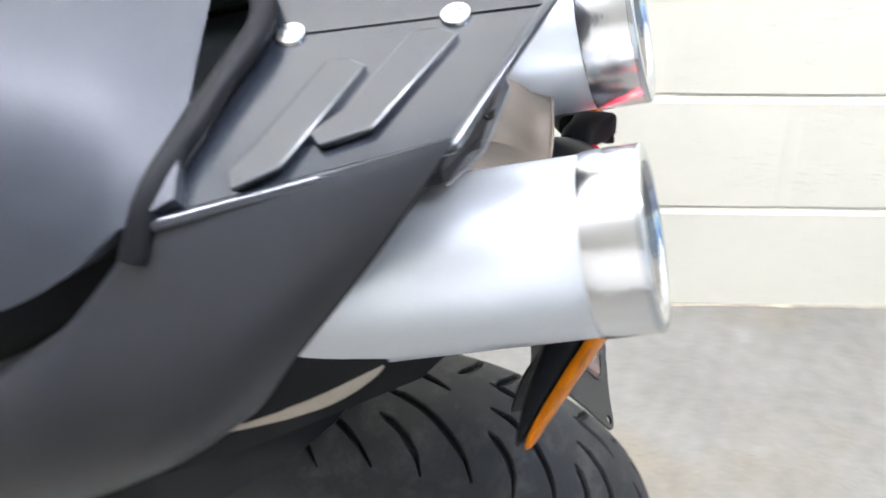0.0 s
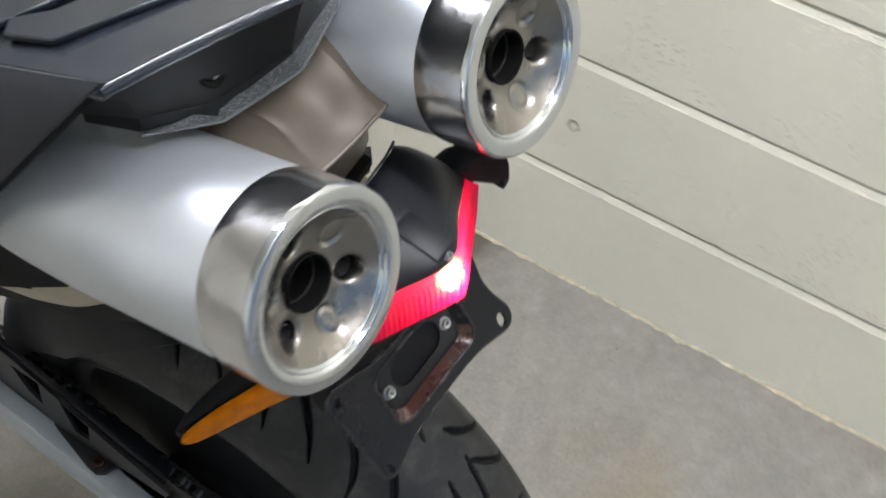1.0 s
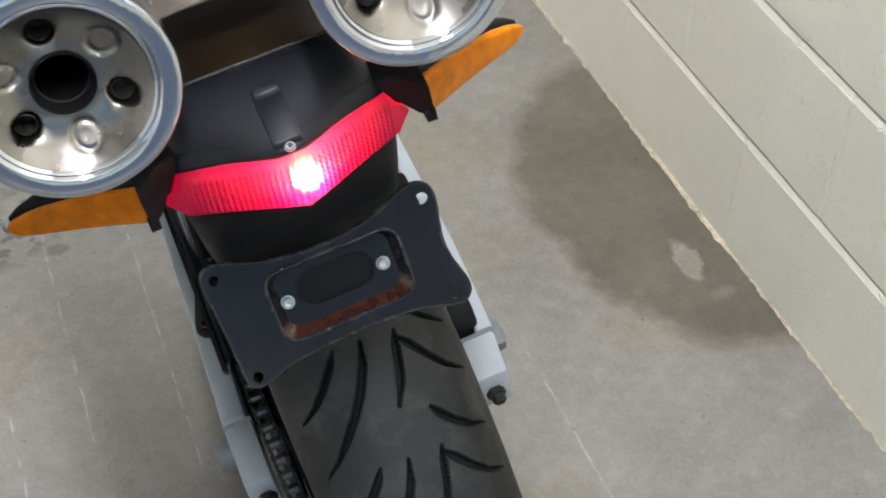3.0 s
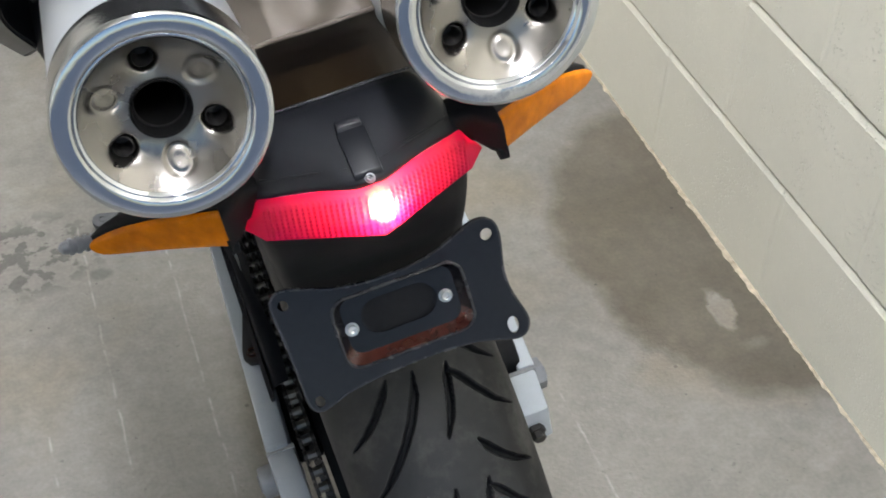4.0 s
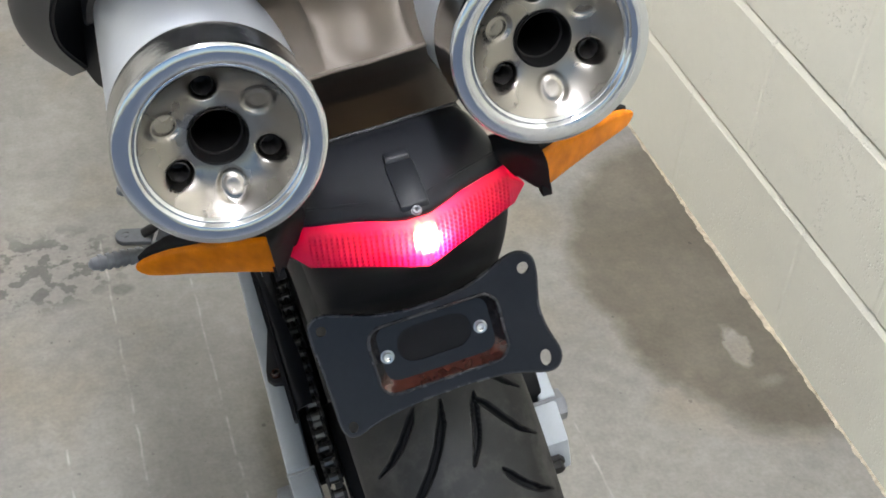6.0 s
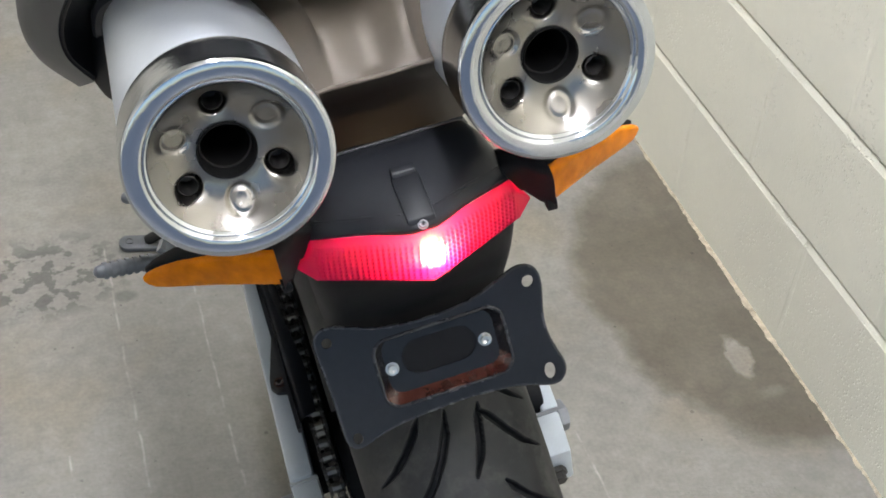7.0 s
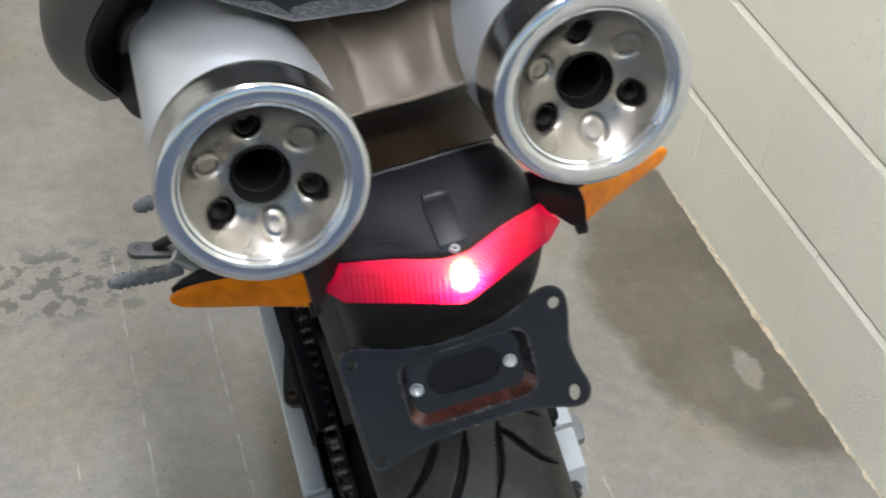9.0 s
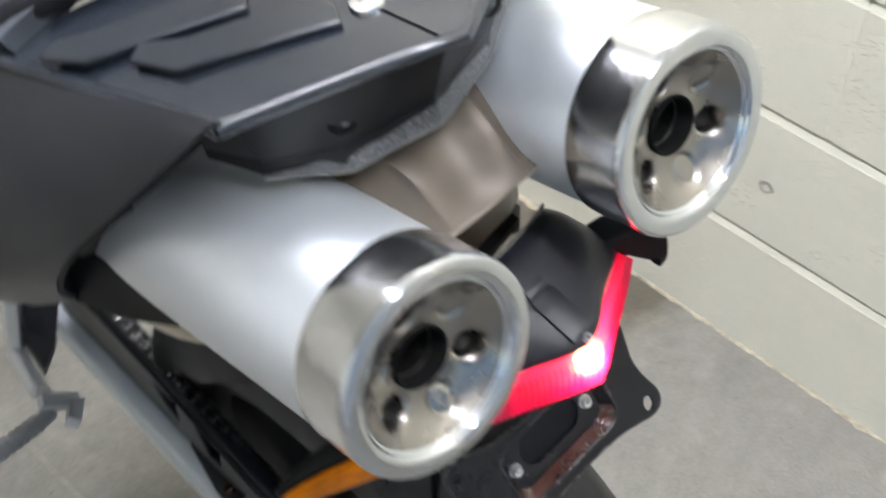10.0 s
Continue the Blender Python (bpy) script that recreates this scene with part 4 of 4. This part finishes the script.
part("screw_boss", prism([(-0.0085, -0.034, 0.9075), (0.0085, -0.034, 0.9075), (0.0085, -0.004, 0.9155), (-0.0085, -0.004, 0.9155)], (0, 0.0020, 0.0032), 0.0008), MAT_PLASTIC, tail)
part("boss_ledge", prism([(-0.0075, -0.0035, 0.9160), (0.0075, -0.0035, 0.9160), (0.0075, 0.0020, 0.9175), (-0.0075, 0.0020, 0.9175)], (0, 0.0028, 0.0046), 0.0010), MAT_PLASTIC, tail)
part("tail_rib", tube([(-0.058, 0.003, 0.8985), (-0.03, -0.0135, 0.9055), (-0.010, -0.024, 0.909)], 0.0012, 6), MAT_PLASTIC, tail)
part("tail_rib", tube([(0.058, 0.003, 0.8985), (0.03, -0.0135, 0.9055), (0.010, -0.024, 0.909)], 0.0012, 6), MAT_PLASTIC, tail)

lamp = part("tail_lamp", loft(mirror_rows([
    [(0, -0.034, 0.9025), (0.03, -0.017, 0.8965), (0.062, 0.001, 0.8885), (0.071, 0.006, 0.874)],
    [(0, -0.012, 0.890), (0.03, 0.002, 0.886), (0.058, 0.014, 0.880), (0.064, 0.016, 0.872)],
    [(0, -0.037, 0.8665), (0.03, -0.020, 0.8635), (0.062, -0.002, 0.8605), (0.071, 0.006, 0.870)]]), 0.002), MAT_ROOM, bike, "red chevron tail lamp, lit")


def lens_mesh():
    """The ribbed red lens, a shallow chevron with cut ends."""
    rows = []
    n, m = 560, 60
    for i in range(n + 1):
        s = -1 + 2 * i / n
        q = abs(s)
        x = 0.0735 * s
        y = -0.0425 + 0.0405 * q
        top = 0.9035 - 0.0155 * q - max(0, (q - 0.86) / 0.14) * 0.0165
        low = 0.8655 - 0.0065 * min(q, 0.9) / 0.9 + max(0, (q - 0.88) / 0.12) * 0.0125
        row = []
        for j in range(m + 1):
            t = j / m
            z = top + (low - top) * t
            bulge = 0.0055 * (1 - (2 * t - 1) ** 6)
            fade = min(1, max(0, (0.86 - q) / 0.04)) * min(1, max(0, (0.40 - abs(t - 0.5)) / 0.05))
            rib = 0.0007 * fade * math.sin(2 * math.pi * (x / 0.0031 + 0.8 * t)) * (0.6 + 0.4 * math.sin(2 * math.pi * 11 * t))
            row.append((x + 0.3 * (bulge + rib) * (1 if s > 0 else -1) * min(1, q * 8), y + 0.006 - bulge - rib - 0.003 * t, z))
        rows.append(row)
    return loft(rows)


part("lens", lens_mesh(), MAT_LENS, lamp, "ribbed red plastic lens, glowing", 60)
part("bulb", lathe([(0.0005, -0.0085), (0.0050, -0.0062), (0.0070, 0.0), (0.0050, 0.0062), (0.0005, 0.0085)], (0.004, -0.0285, 0.877), (0, 0, 1), 16), MAT_BULB, lamp, "bright lit bulb")


def rounded(x, y, z, hd, hh, power=0.5, n=20):
    """A rounded rectangle across the x axis."""
    out = []
    for k in range(n):
        t = 2 * math.pi * (k + 0.5) / n
        c, s = math.cos(t), math.sin(t)
        out.append((x, y + hd * math.copysign(abs(c) ** power, c), z + hh * math.copysign(abs(s) ** power, s)))
    return out


def capped(secs, side):
    bm = loft([[(side * x, y, z) for x, y, z in r] for r in secs], closed=True)
    bmesh.ops.contextual_create(bm, geom=[e for e in bm.edges if e.is_boundary])
    return bm


def indicator(side):
    """A swept-back lens on a black wedge housing and a short stalk."""
    def sweep(x):
        return -0.012 + 0.69 * (x - 0.09)
    lens = [(0.0850, 0.8725, 0.8990, 0.0042), (0.104, 0.8680, 0.8925, 0.0044), (0.124, 0.8628, 0.8850, 0.0044), (0.143, 0.8572, 0.8765, 0.0040), (0.154, 0.8540, 0.8700, 0.0036), (0.1615, 0.8528, 0.8650, 0.0030), (0.1655, 0.8545, 0.8620, 0.0022), (0.1675, 0.8572, 0.8600, 0.0010)]
    ind = part("indicator", capped([rounded(x, sweep(x) + d, (lo + hi) / 2, d, (hi - lo) / 2, 0.55) for x, lo, hi, d in lens], side), MAT_AMBER, bike, "amber plastic indicator lens, unlit")
    back = [(0.0845, 0.8735, 0.8985, 0.015), (0.104, 0.8690, 0.8920, 0.0135), (0.124, 0.8638, 0.8845, 0.0105), (0.145, 0.8580, 0.8755, 0.0065), (0.158, 0.8550, 0.8675, 0.0035), (0.1650, 0.8560, 0.8615, 0.0012)]
    part("housing", capped([rounded(x, sweep(x) + 0.0078 + d, (lo + hi) / 2, d, (hi - lo) / 2, 0.6, 16) for x, lo, hi, d in back], side), MAT_UNDER, ind, "black wedge-shaped indicator back")
    stem = [(0.0600, 0.012, 0.8870, 0.011, 0.0115), (0.0720, 0.008, 0.8880, 0.012, 0.0120), (0.0790, 0.000, 0.8870, 0.015, 0.0140), (0.0860, -0.004, 0.8855, 0.0165, 0.0150)]
    stalk = part("stalk", capped([rounded(x, y, z, d, h, 0.45, 16) for x, y, z, d, h in stem], side), MAT_UNDER, ind, "black rubber indicator stalk")
    part("clip", capped([rounded(0.0815, -0.015, 0.8745, 0.0045, 0.0045, 0.6, 12), rounded(0.0875, -0.014, 0.8735, 0.0045, 0.005, 0.6, 12)], side), MAT_UNDER, stalk)
    return ind


indicator(-1)
indicator(1)

# ---- heat shield between the silencers ----
shield = part("heat_shield", loft(smooth_rows([
    [(-0.085, 0.135, 0.995), (-0.040, 0.113, 1.005), (-0.032, 0.111, 1.007), (0.0, 0.110, 1.008), (0.032, 0.111, 1.007), (0.040, 0.113, 1.005), (0.085, 0.135, 0.995)],
    [(-0.066, 0.088, 0.985), (-0.032, 0.072, 0.993), (-0.024, 0.064, 0.996), (0.003, 0.063, 0.990), (0.026, 0.061, 0.998), (0.033, 0.066, 0.993), (0.066, 0.088, 0.983)],
    [(-0.054, 0.060, 0.972), (-0.030, 0.047, 0.979), (-0.022, 0.043, 0.980), (0.002, 0.040, 0.973), (0.024, 0.0405, 0.982), (0.031, 0.045, 0.979), (0.054, 0.058, 0.972)],
    [(-0.050, 0.037, 0.963), (-0.028, 0.0323, 0.9686), (-0.021, 0.0312, 0.9692), (0.002, 0.0295, 0.9700), (0.024, 0.0293, 0.9705), (0.031, 0.0297, 0.9705), (0.050, 0.036, 0.966)]], 4), 0.0015), MAT_BRONZE, bike, "heat-tinted bronze steel exhaust shield", 40)
part("folded_edge", tube([(-0.050, 0.0368, 0.963), (-0.026, 0.0316, 0.9688), (0.002, 0.0290, 0.9698), (0.031, 0.0290, 0.9703), (0.050, 0.0355, 0.966)], 0.0014, 8), MAT_EDGE, shield, "pale worn folded edge")
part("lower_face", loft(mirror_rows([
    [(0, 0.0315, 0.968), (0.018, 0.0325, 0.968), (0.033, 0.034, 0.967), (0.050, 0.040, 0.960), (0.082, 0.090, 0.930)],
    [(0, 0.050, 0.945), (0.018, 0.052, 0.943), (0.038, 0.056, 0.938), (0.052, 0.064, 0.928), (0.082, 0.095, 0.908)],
    [(0, 0.056, 0.902), (0.018, 0.058, 0.902), (0.04, 0.062, 0.897), (0.055, 0.07, 0.890), (0.080, 0.095, 0.880)]]), 0.0015), MAT_SHIELD_SHADE, shield, "brown lower face, shade put into its darker colour")

# ---- tail fairing ----
def top_point(s, t):
    """A point of the tail's top: s across from -1 to 1, t forwards from 0 to 1."""
    q = abs(s)
    yr = 0.030 + 0.054 * q
    yf = 0.195 + 0.055 * q
    y = yr + (yf - yr) * t
    hw = 0.104 + 0.033 * t
    z = 1.0945 - 0.165 * (y - 0.03) - 0.0025 * q ** 4 - 0.004 * t * q ** 2
    return (s * hw, y, z)


def plan_height(x, y):
    return 1.0945 - 0.165 * (y - 0.03) - 0.0005


fair = part("tail_fairing", loft([[top_point(-1 + i / 14, j / 12) for i in range(29)] for j in range(13)], 0.004), MAT_TOP, bike, "satin black tail fairing top")
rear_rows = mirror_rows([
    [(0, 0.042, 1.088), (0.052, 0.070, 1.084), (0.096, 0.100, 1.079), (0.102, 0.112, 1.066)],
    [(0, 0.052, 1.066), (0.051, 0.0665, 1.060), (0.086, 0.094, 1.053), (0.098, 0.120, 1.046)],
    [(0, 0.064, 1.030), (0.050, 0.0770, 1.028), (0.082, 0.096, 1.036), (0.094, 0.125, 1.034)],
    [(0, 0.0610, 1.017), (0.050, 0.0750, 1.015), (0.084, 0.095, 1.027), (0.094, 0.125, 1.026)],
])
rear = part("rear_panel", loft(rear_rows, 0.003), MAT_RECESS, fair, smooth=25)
part("lip", loft(mirror_rows([
    [(0, 0.0608, 1.0290), (0.049, 0.0735, 1.0255), (0.070, 0.0835, 1.0250), (0.088, 0.0912, 1.0287)],
    [(0, 0.0565, 1.0165), (0.050, 0.0712, 1.0145), (0.070, 0.0815, 1.0210), (0.088, 0.0910, 1.0285)]]), 0.0016), MAT_SCUFF, fair, "grey scuffed textured lip", 20)
part("lip_edge", tube([(-0.088, 0.0908, 1.0280), (-0.060, 0.0760, 1.0175), (-0.050, 0.0710, 1.0140), (-0.040, 0.0680, 1.0143), (-0.006, 0.0580, 1.0158), (0, 0.0566, 1.0160), (0.006, 0.0580, 1.0158), (0.040, 0.0680, 1.0143), (0.050, 0.0710, 1.0140), (0.060, 0.0760, 1.0175), (0.088, 0.0908, 1.0280)], 0.0010, 8), MAT_FOOT, fair, "grey worn edge")
edge_pts = [top_point(s, 0.0) for s in (-1, -0.75, -0.5, -0.25, 0, 0.25, 0.5, 0.75, 1)]
part("edge_bead", tube([(x, y + 0.0008, z - 0.0024) for x, y, z in edge_pts], 0.0037, 12), MAT_TOP, fair)
for s in (-1, 1):
    part("crease_bead", tube([tuple(Vector(top_point(s, k / 8)) + Vector((-s * 0.0008, 0, -0.0022))) for k in range(9)], 0.0048, 12), MAT_TOP, fair)

for s in (-1, 1):
    part("side_bolt", bolt_head((s * 0.050, 0.0680, 1.0540), (0, -0.85, 0.5), 0.0030, 0.0020), MAT_PEG, fair, "round steel bolt")
    part("bolt_cup", lathe([(0.0045, -0.0005), (0.0072, 0.0008), (0.0082, 0.0004), (0.0082, -0.002)], (s * 0.050, 0.0687, 1.0535), (0, -0.85, 0.5), 24), MAT_SOOT_DARK, fair)
for y in (0.087, 0.185):
    part("top_screw", lathe([(0.0005, 0.002), (0.0035, 0.002), (0.0042, 0.0036), (0.0085, 0.003), (0.0095, 0.001), (0.0095, -0.003)], (-0.0085, y, plan_height(0, y)), (0, 0.16, 1), 28), MAT_BOLT, fair, "large bright steel screw")
part("seam", tube([(-0.0085, 0.035, 1.0938), (-0.0085, 0.12, 1.0796), (-0.0085, 0.198, 1.0668)], 0.0008, 6), MAT_SOOT_DARK, fair)


def pad(side, corners):
    pts = [(side * x, y, plan_height(x, y)) for x, y in corners]
    return part("raised_pad", prism(pts, (0, 0.0006, 0.0045), 0.0012), MAT_TOP, fair, smooth=12)


for s in (-1, 1):
    pad(s, [(0.101, 0.158), (0.093, 0.129), (0.027, 0.084), (0.020, 0.096), (0.020, 0.112), (0.075, 0.146), (0.090, 0.165)])
    pad(s, [(0.126, 0.204), (0.114, 0.178), (0.044, 0.136), (0.036, 0.147), (0.036, 0.160), (0.095, 0.195), (0.112, 0.208)])
part("strap", tube(smooth_rows([[(0.12, 0.256, 1.058), (0.06, 0.226, 1.072), (0, 0.202, 1.077), (-0.06, 0.224, 1.072), (-0.12, 0.250, 1.062), (-0.150, 0.262, 1.035)]] * 2, 5)[0], 0.0085, 12), MAT_UNDER, fair, "black grab strap")


def side_panel(side):
    rows = [
        [(0.104, 0.084, 1.088), (0.120, 0.165, 1.070), (0.137, 0.255, 1.047), (0.149, 0.290, 0.996), (0.154, 0.368, 0.932), (0.16, 0.50, 0.87)],
        [(0.113, 0.092, 1.078), (0.140, 0.180, 1.052), (0.160, 0.275, 1.015), (0.172, 0.335, 0.965), (0.176, 0.41, 0.905), (0.178, 0.52, 0.86)],
        [(0.142, 0.130, 1.030), (0.176, 0.210, 1.000), (0.192, 0.300, 0.960), (0.197, 0.365, 0.920), (0.196, 0.44, 0.872), (0.19, 0.54, 0.83)],
        [(0.170, 0.176, 0.973), (0.200, 0.235, 0.945), (0.208, 0.320, 0.905), (0.206, 0.390, 0.868), (0.20, 0.465, 0.825), (0.195, 0.56, 0.79)],
        [(0.178, 0.202, 0.928), (0.202, 0.255, 0.898), (0.206, 0.335, 0.850), (0.203, 0.405, 0.812), (0.197, 0.48, 0.775), (0.19, 0.57, 0.745)],
        [(0.168, 0.222, 0.888), (0.184, 0.270, 0.855), (0.188, 0.345, 0.805), (0.185, 0.415, 0.765), (0.18, 0.49, 0.73), (0.175, 0.58, 0.70)],
    ]
    rows = [[(side * x, y, z) for x, y, z in r] for r in rows]
    return part("side_panel", loft(smooth_rows(rows, 6), 0.004), MAT_PANEL, bike, "satin black side fairing panel", 50)


side_panel(-1)
side_panel(1)
for s in (-1, 1):
    rows = [[(s * x, y, z) for x, y, z in r] for r in (
        [(0.1035, 0.0850, 1.0845), (0.090, 0.150, 1.035), (0.095, 0.25, 1.00), (0.105, 0.45, 0.92)],
        [(0.1410, 0.1305, 1.0290), (0.122, 0.185, 0.995), (0.128, 0.28, 0.96), (0.135, 0.46, 0.88)],
        [(0.1690, 0.1765, 0.9725), (0.148, 0.220, 0.950), (0.156, 0.31, 0.91), (0.157, 0.47, 0.83)],
        [(0.1770, 0.2025, 0.9280), (0.153, 0.250, 0.905), (0.160, 0.33, 0.86), (0.160, 0.49, 0.78)],
        [(0.1670, 0.2225, 0.8890), (0.153, 0.260, 0.872), (0.160, 0.34, 0.82), (0.160, 0.50, 0.73)])]
    part("inner_panel", loft(smooth_rows(rows, 4), 0.003), MAT_UNDER, fair)
    flap = [[(0.168, 0.224, 0.886), (0.160, 0.180, 0.902), (0.1475, 0.128, 0.929)], [(0.164, 0.226, 0.905), (0.155, 0.185, 0.918), (0.1470, 0.132, 0.938)], [(0.160, 0.228, 0.930), (0.150, 0.190, 0.938), (0.1465, 0.140, 0.948)]]
    part("lower_flap", loft(smooth_rows([[(s * x, y, z) for x, y, z in r] for r in flap], 4), 0.003), MAT_UNDER, fair)
    part("frame_tube", tube(smooth_rows([[(s * 0.125, 0.17, 0.985), (s * 0.142, 0.19, 0.965), (s * 0.150, 0.215, 0.93), (s * 0.150, 0.30, 0.86), (s * 0.14, 0.5, 0.74)]] * 2, 5)[0], 0.007, 10), MAT_PLASTIC, bike)
    part("exhaust_hanger", tube(smooth_rows([[(s * 0.100, 0.165, 0.872), (s * 0.118, 0.195, 0.862), (s * 0.122, 0.26, 0.82), (s * 0.122, 0.36, 0.735)]] * 2, 6)[0], 0.010, 12), MAT_BRONZE, bike, "heat-tinted exhaust pipe")

    bend = part("exhaust_bend", tube(smooth_rows([[(s * 0.112, 0.140, 0.868), (s * 0.119, 0.178, 0.853), (s * 0.121, 0.225, 0.832), (s * 0.121, 0.285, 0.805), (s * 0.120, 0.350, 0.772)]] * 2, 5)[0], [0.003, 0.006, 0.0085, 0.011, 0.013, 0.0145, 0.0155, 0.016, 0.0165] + [0.017] * 12, 16), MAT_STAINED, bike, "pale heat-stained exhaust pipe bend")
    part("bend_slot", tube([(s * 0.134, 0.205, 0.847), (s * 0.138, 0.235, 0.836), (s * 0.137, 0.262, 0.826)], [0.002, 0.0032, 0.002], 8), MAT_SOOT_DARK, bend)

seat_rows = []
for y, hw, edge, mid in ((0.236, 0.130, 1.066, 1.076), (0.27, 0.142, 1.050, 1.088), (0.30, 0.147, 1.020, 1.091), (0.335, 0.150, 0.994, 1.092), (0.38, 0.152, 0.972, 1.088), (0.46, 0.155, 0.945, 1.078), (0.58, 0.155, 0.915, 1.06), (0.75, 0.15, 0.89, 1.02)):
    row = []
    for k in range(17):
        t = -1 + k / 8
        row.append((hw * t, y, edge + (mid - edge) * (1 - abs(t) ** 3.2)))
    seat_rows.append(row)
part("seat", loft(smooth_rows(seat_rows, 3), 0.02), MAT_SEAT, bike, "grey-black vinyl seat", 60)

# ---- footrests, hanger and side stand ----
def footrest(a, b, radius):
    a, b = Vector(a), Vector(b)
    d = b - a
    peg = part("footrest", tube([a, a + d * 0.15, a + d * 0.9, b - d * 0.04, b], [radius * 0.8, radius, radius * 0.95, radius * 0.8, radius * 0.3], 14), MAT_PEG, bike, "worn grey ribbed footrest")
    for k in range(7):
        p = a + d * (0.22 + 0.1 * k)
        part("rib", tube([p, p + d * 0.05], radius * 1.18, 14), MAT_PEG, peg)
    return peg


footrest((-0.186, 0.487, 0.466), (-0.263, 0.476, 0.487), 0.0078)
footrest((-0.150, 0.680, 0.412), (-0.230, 0.680, 0.404), 0.0085)
hanger = part("footrest_hanger", prism([(-0.126, 0.612, 0.498), (-0.158, 0.602, 0.436), (-0.166, 0.548, 0.436), (-0.140, 0.560, 0.446), (-0.105, 0.600, 0.455), (-0.100, 0.640, 0.500)], (0.004, 0.006, 0.002), 0.001), MAT_PLASTIC, bike, "black footrest hanger plate")
for a, b in (((-0.134, 0.611, 0.505), (-0.168, 0.600, 0.432)), ((-0.168, 0.600, 0.436), (-0.178, 0.545, 0.436)), ((-0.178, 0.545, 0.434), (-0.182, 0.505, 0.474)), ((-0.190, 0.492, 0.484), (-0.163, 0.484, 0.460)), ((-0.163, 0.484, 0.460), (-0.180, 0.462, 0.466))):
    part("bracket", tube([a, b], 0.0092, 4), MAT_GREY, hanger, "bare alloy bracket edge")

# the stand's oval foot lies flat on the floor
to_bike = bike.matrix_world.inverted()
foot_out, foot_in = Vector((-0.178, 0.996, 0.0)), Vector((-0.134, 0.986, 0.0))
stand = part("side_stand", tube([to_bike @ Vector(p) for p in ((-0.150, 0.990, 0.012), (-0.105, 0.968, 0.055), (-0.02, 0.93, 0.20))], [0.008, 0.009, 0.011], 12), MAT_CHAIN, bike, "black steel side stand")
oval = []
for k in range(24):
    an = 2 * math.pi * k / 24
    p = (foot_out if math.cos(an) < 0 else foot_in) + Vector((0.016 * math.cos(an), 0.017 * math.sin(an), 0.001))
    oval.append(to_bike @ p)
up_bike = to_bike.to_3x3() @ Vector((0, 0, 1))
part("stand_foot", prism(oval, up_bike * 0.008, 0.0015), MAT_FOOT, stand, "worn grey oval stand foot")
for p in (foot_out, foot_in):
    part("foot_hole", lathe([(0.0055, 0.0006), (0.0055, -0.002), (0.0005, -0.002)], to_bike @ (p + Vector((0, 0, 0.0092))), up_bike, 16), MAT_SOOT_DARK, stand)
part("gear_lever", tube([(-0.20, 0.80, 0.36), (-0.16, 0.79, 0.37), (-0.10, 0.70, 0.36)], [0.009, 0.006, 0.006], 8), MAT_PLASTIC, bike, "black gear lever")

# ---- blocks of the east wall ----
BLOCK_H, BLOCK_L, JOINT = 0.2032, 0.352, 0.0028


def block_mesh(length):
    """A block's face with eased edges; its back is set in the mortar."""
    w, h = length, BLOCK_H - JOINT
    bm = bmesh.new()
    # the mortar below each block is struck to a slope, the edge above it is sharp
    profile = [(0.0095, -h / 2), (0.0012, -h / 2 + 0.0004), (0.0, -h / 2 + 0.002), (0.0, h / 2 - 0.0125), (0.0010, h / 2 - 0.0105), (0.0034, h / 2 - 0.0020), (0.0055, h / 2), (0.0095, h / 2)]
    ends = [(-w / 2, 0.0016), (-w / 2 + 0.0035, 0.0013), (-w / 2 + 0.006, 0.0), (w / 2 - 0.006, 0.0), (w / 2 - 0.0035, 0.0013), (w / 2, 0.0016)]
    cols = [[bm.verts.new((x + dx, y, z)) for x, z in profile] for y, dx in ends]
    for a, b in zip(cols, cols[1:]):
        for i in range(len(profile) - 1):
            bm.faces.new((a[i], a[i + 1], b[i + 1], b[i]))
    bmesh.ops.recalc_face_normals(bm, faces=bm.faces)
    me = bpy.data.meshes.new("block")
    bm.to_mesh(me)
    bm.free()
    me.materials.append(MAT_WALL)
    me.polygons.foreach_set("use_smooth", [True] * len(me.polygons))
    me.set_sharp_from_angle(angle=radians(8))
    return me


block_me = block_mesh(BLOCK_L)
rng = random.Random(4)
for course in range(13):
    z = BLOCK_H * (course + 0.5)
    y = 0.201 + (0 if course % 2 else BLOCK_L / 2) - 9 * BLOCK_L
    while y < 4.0:
        if y > -1.6:
            ob = new("block", block_me)
            ob.parent = wall_east
            ob.location = (WALL_X + rng.uniform(-0.0006, 0.0006), y, z)
        y += BLOCK_L

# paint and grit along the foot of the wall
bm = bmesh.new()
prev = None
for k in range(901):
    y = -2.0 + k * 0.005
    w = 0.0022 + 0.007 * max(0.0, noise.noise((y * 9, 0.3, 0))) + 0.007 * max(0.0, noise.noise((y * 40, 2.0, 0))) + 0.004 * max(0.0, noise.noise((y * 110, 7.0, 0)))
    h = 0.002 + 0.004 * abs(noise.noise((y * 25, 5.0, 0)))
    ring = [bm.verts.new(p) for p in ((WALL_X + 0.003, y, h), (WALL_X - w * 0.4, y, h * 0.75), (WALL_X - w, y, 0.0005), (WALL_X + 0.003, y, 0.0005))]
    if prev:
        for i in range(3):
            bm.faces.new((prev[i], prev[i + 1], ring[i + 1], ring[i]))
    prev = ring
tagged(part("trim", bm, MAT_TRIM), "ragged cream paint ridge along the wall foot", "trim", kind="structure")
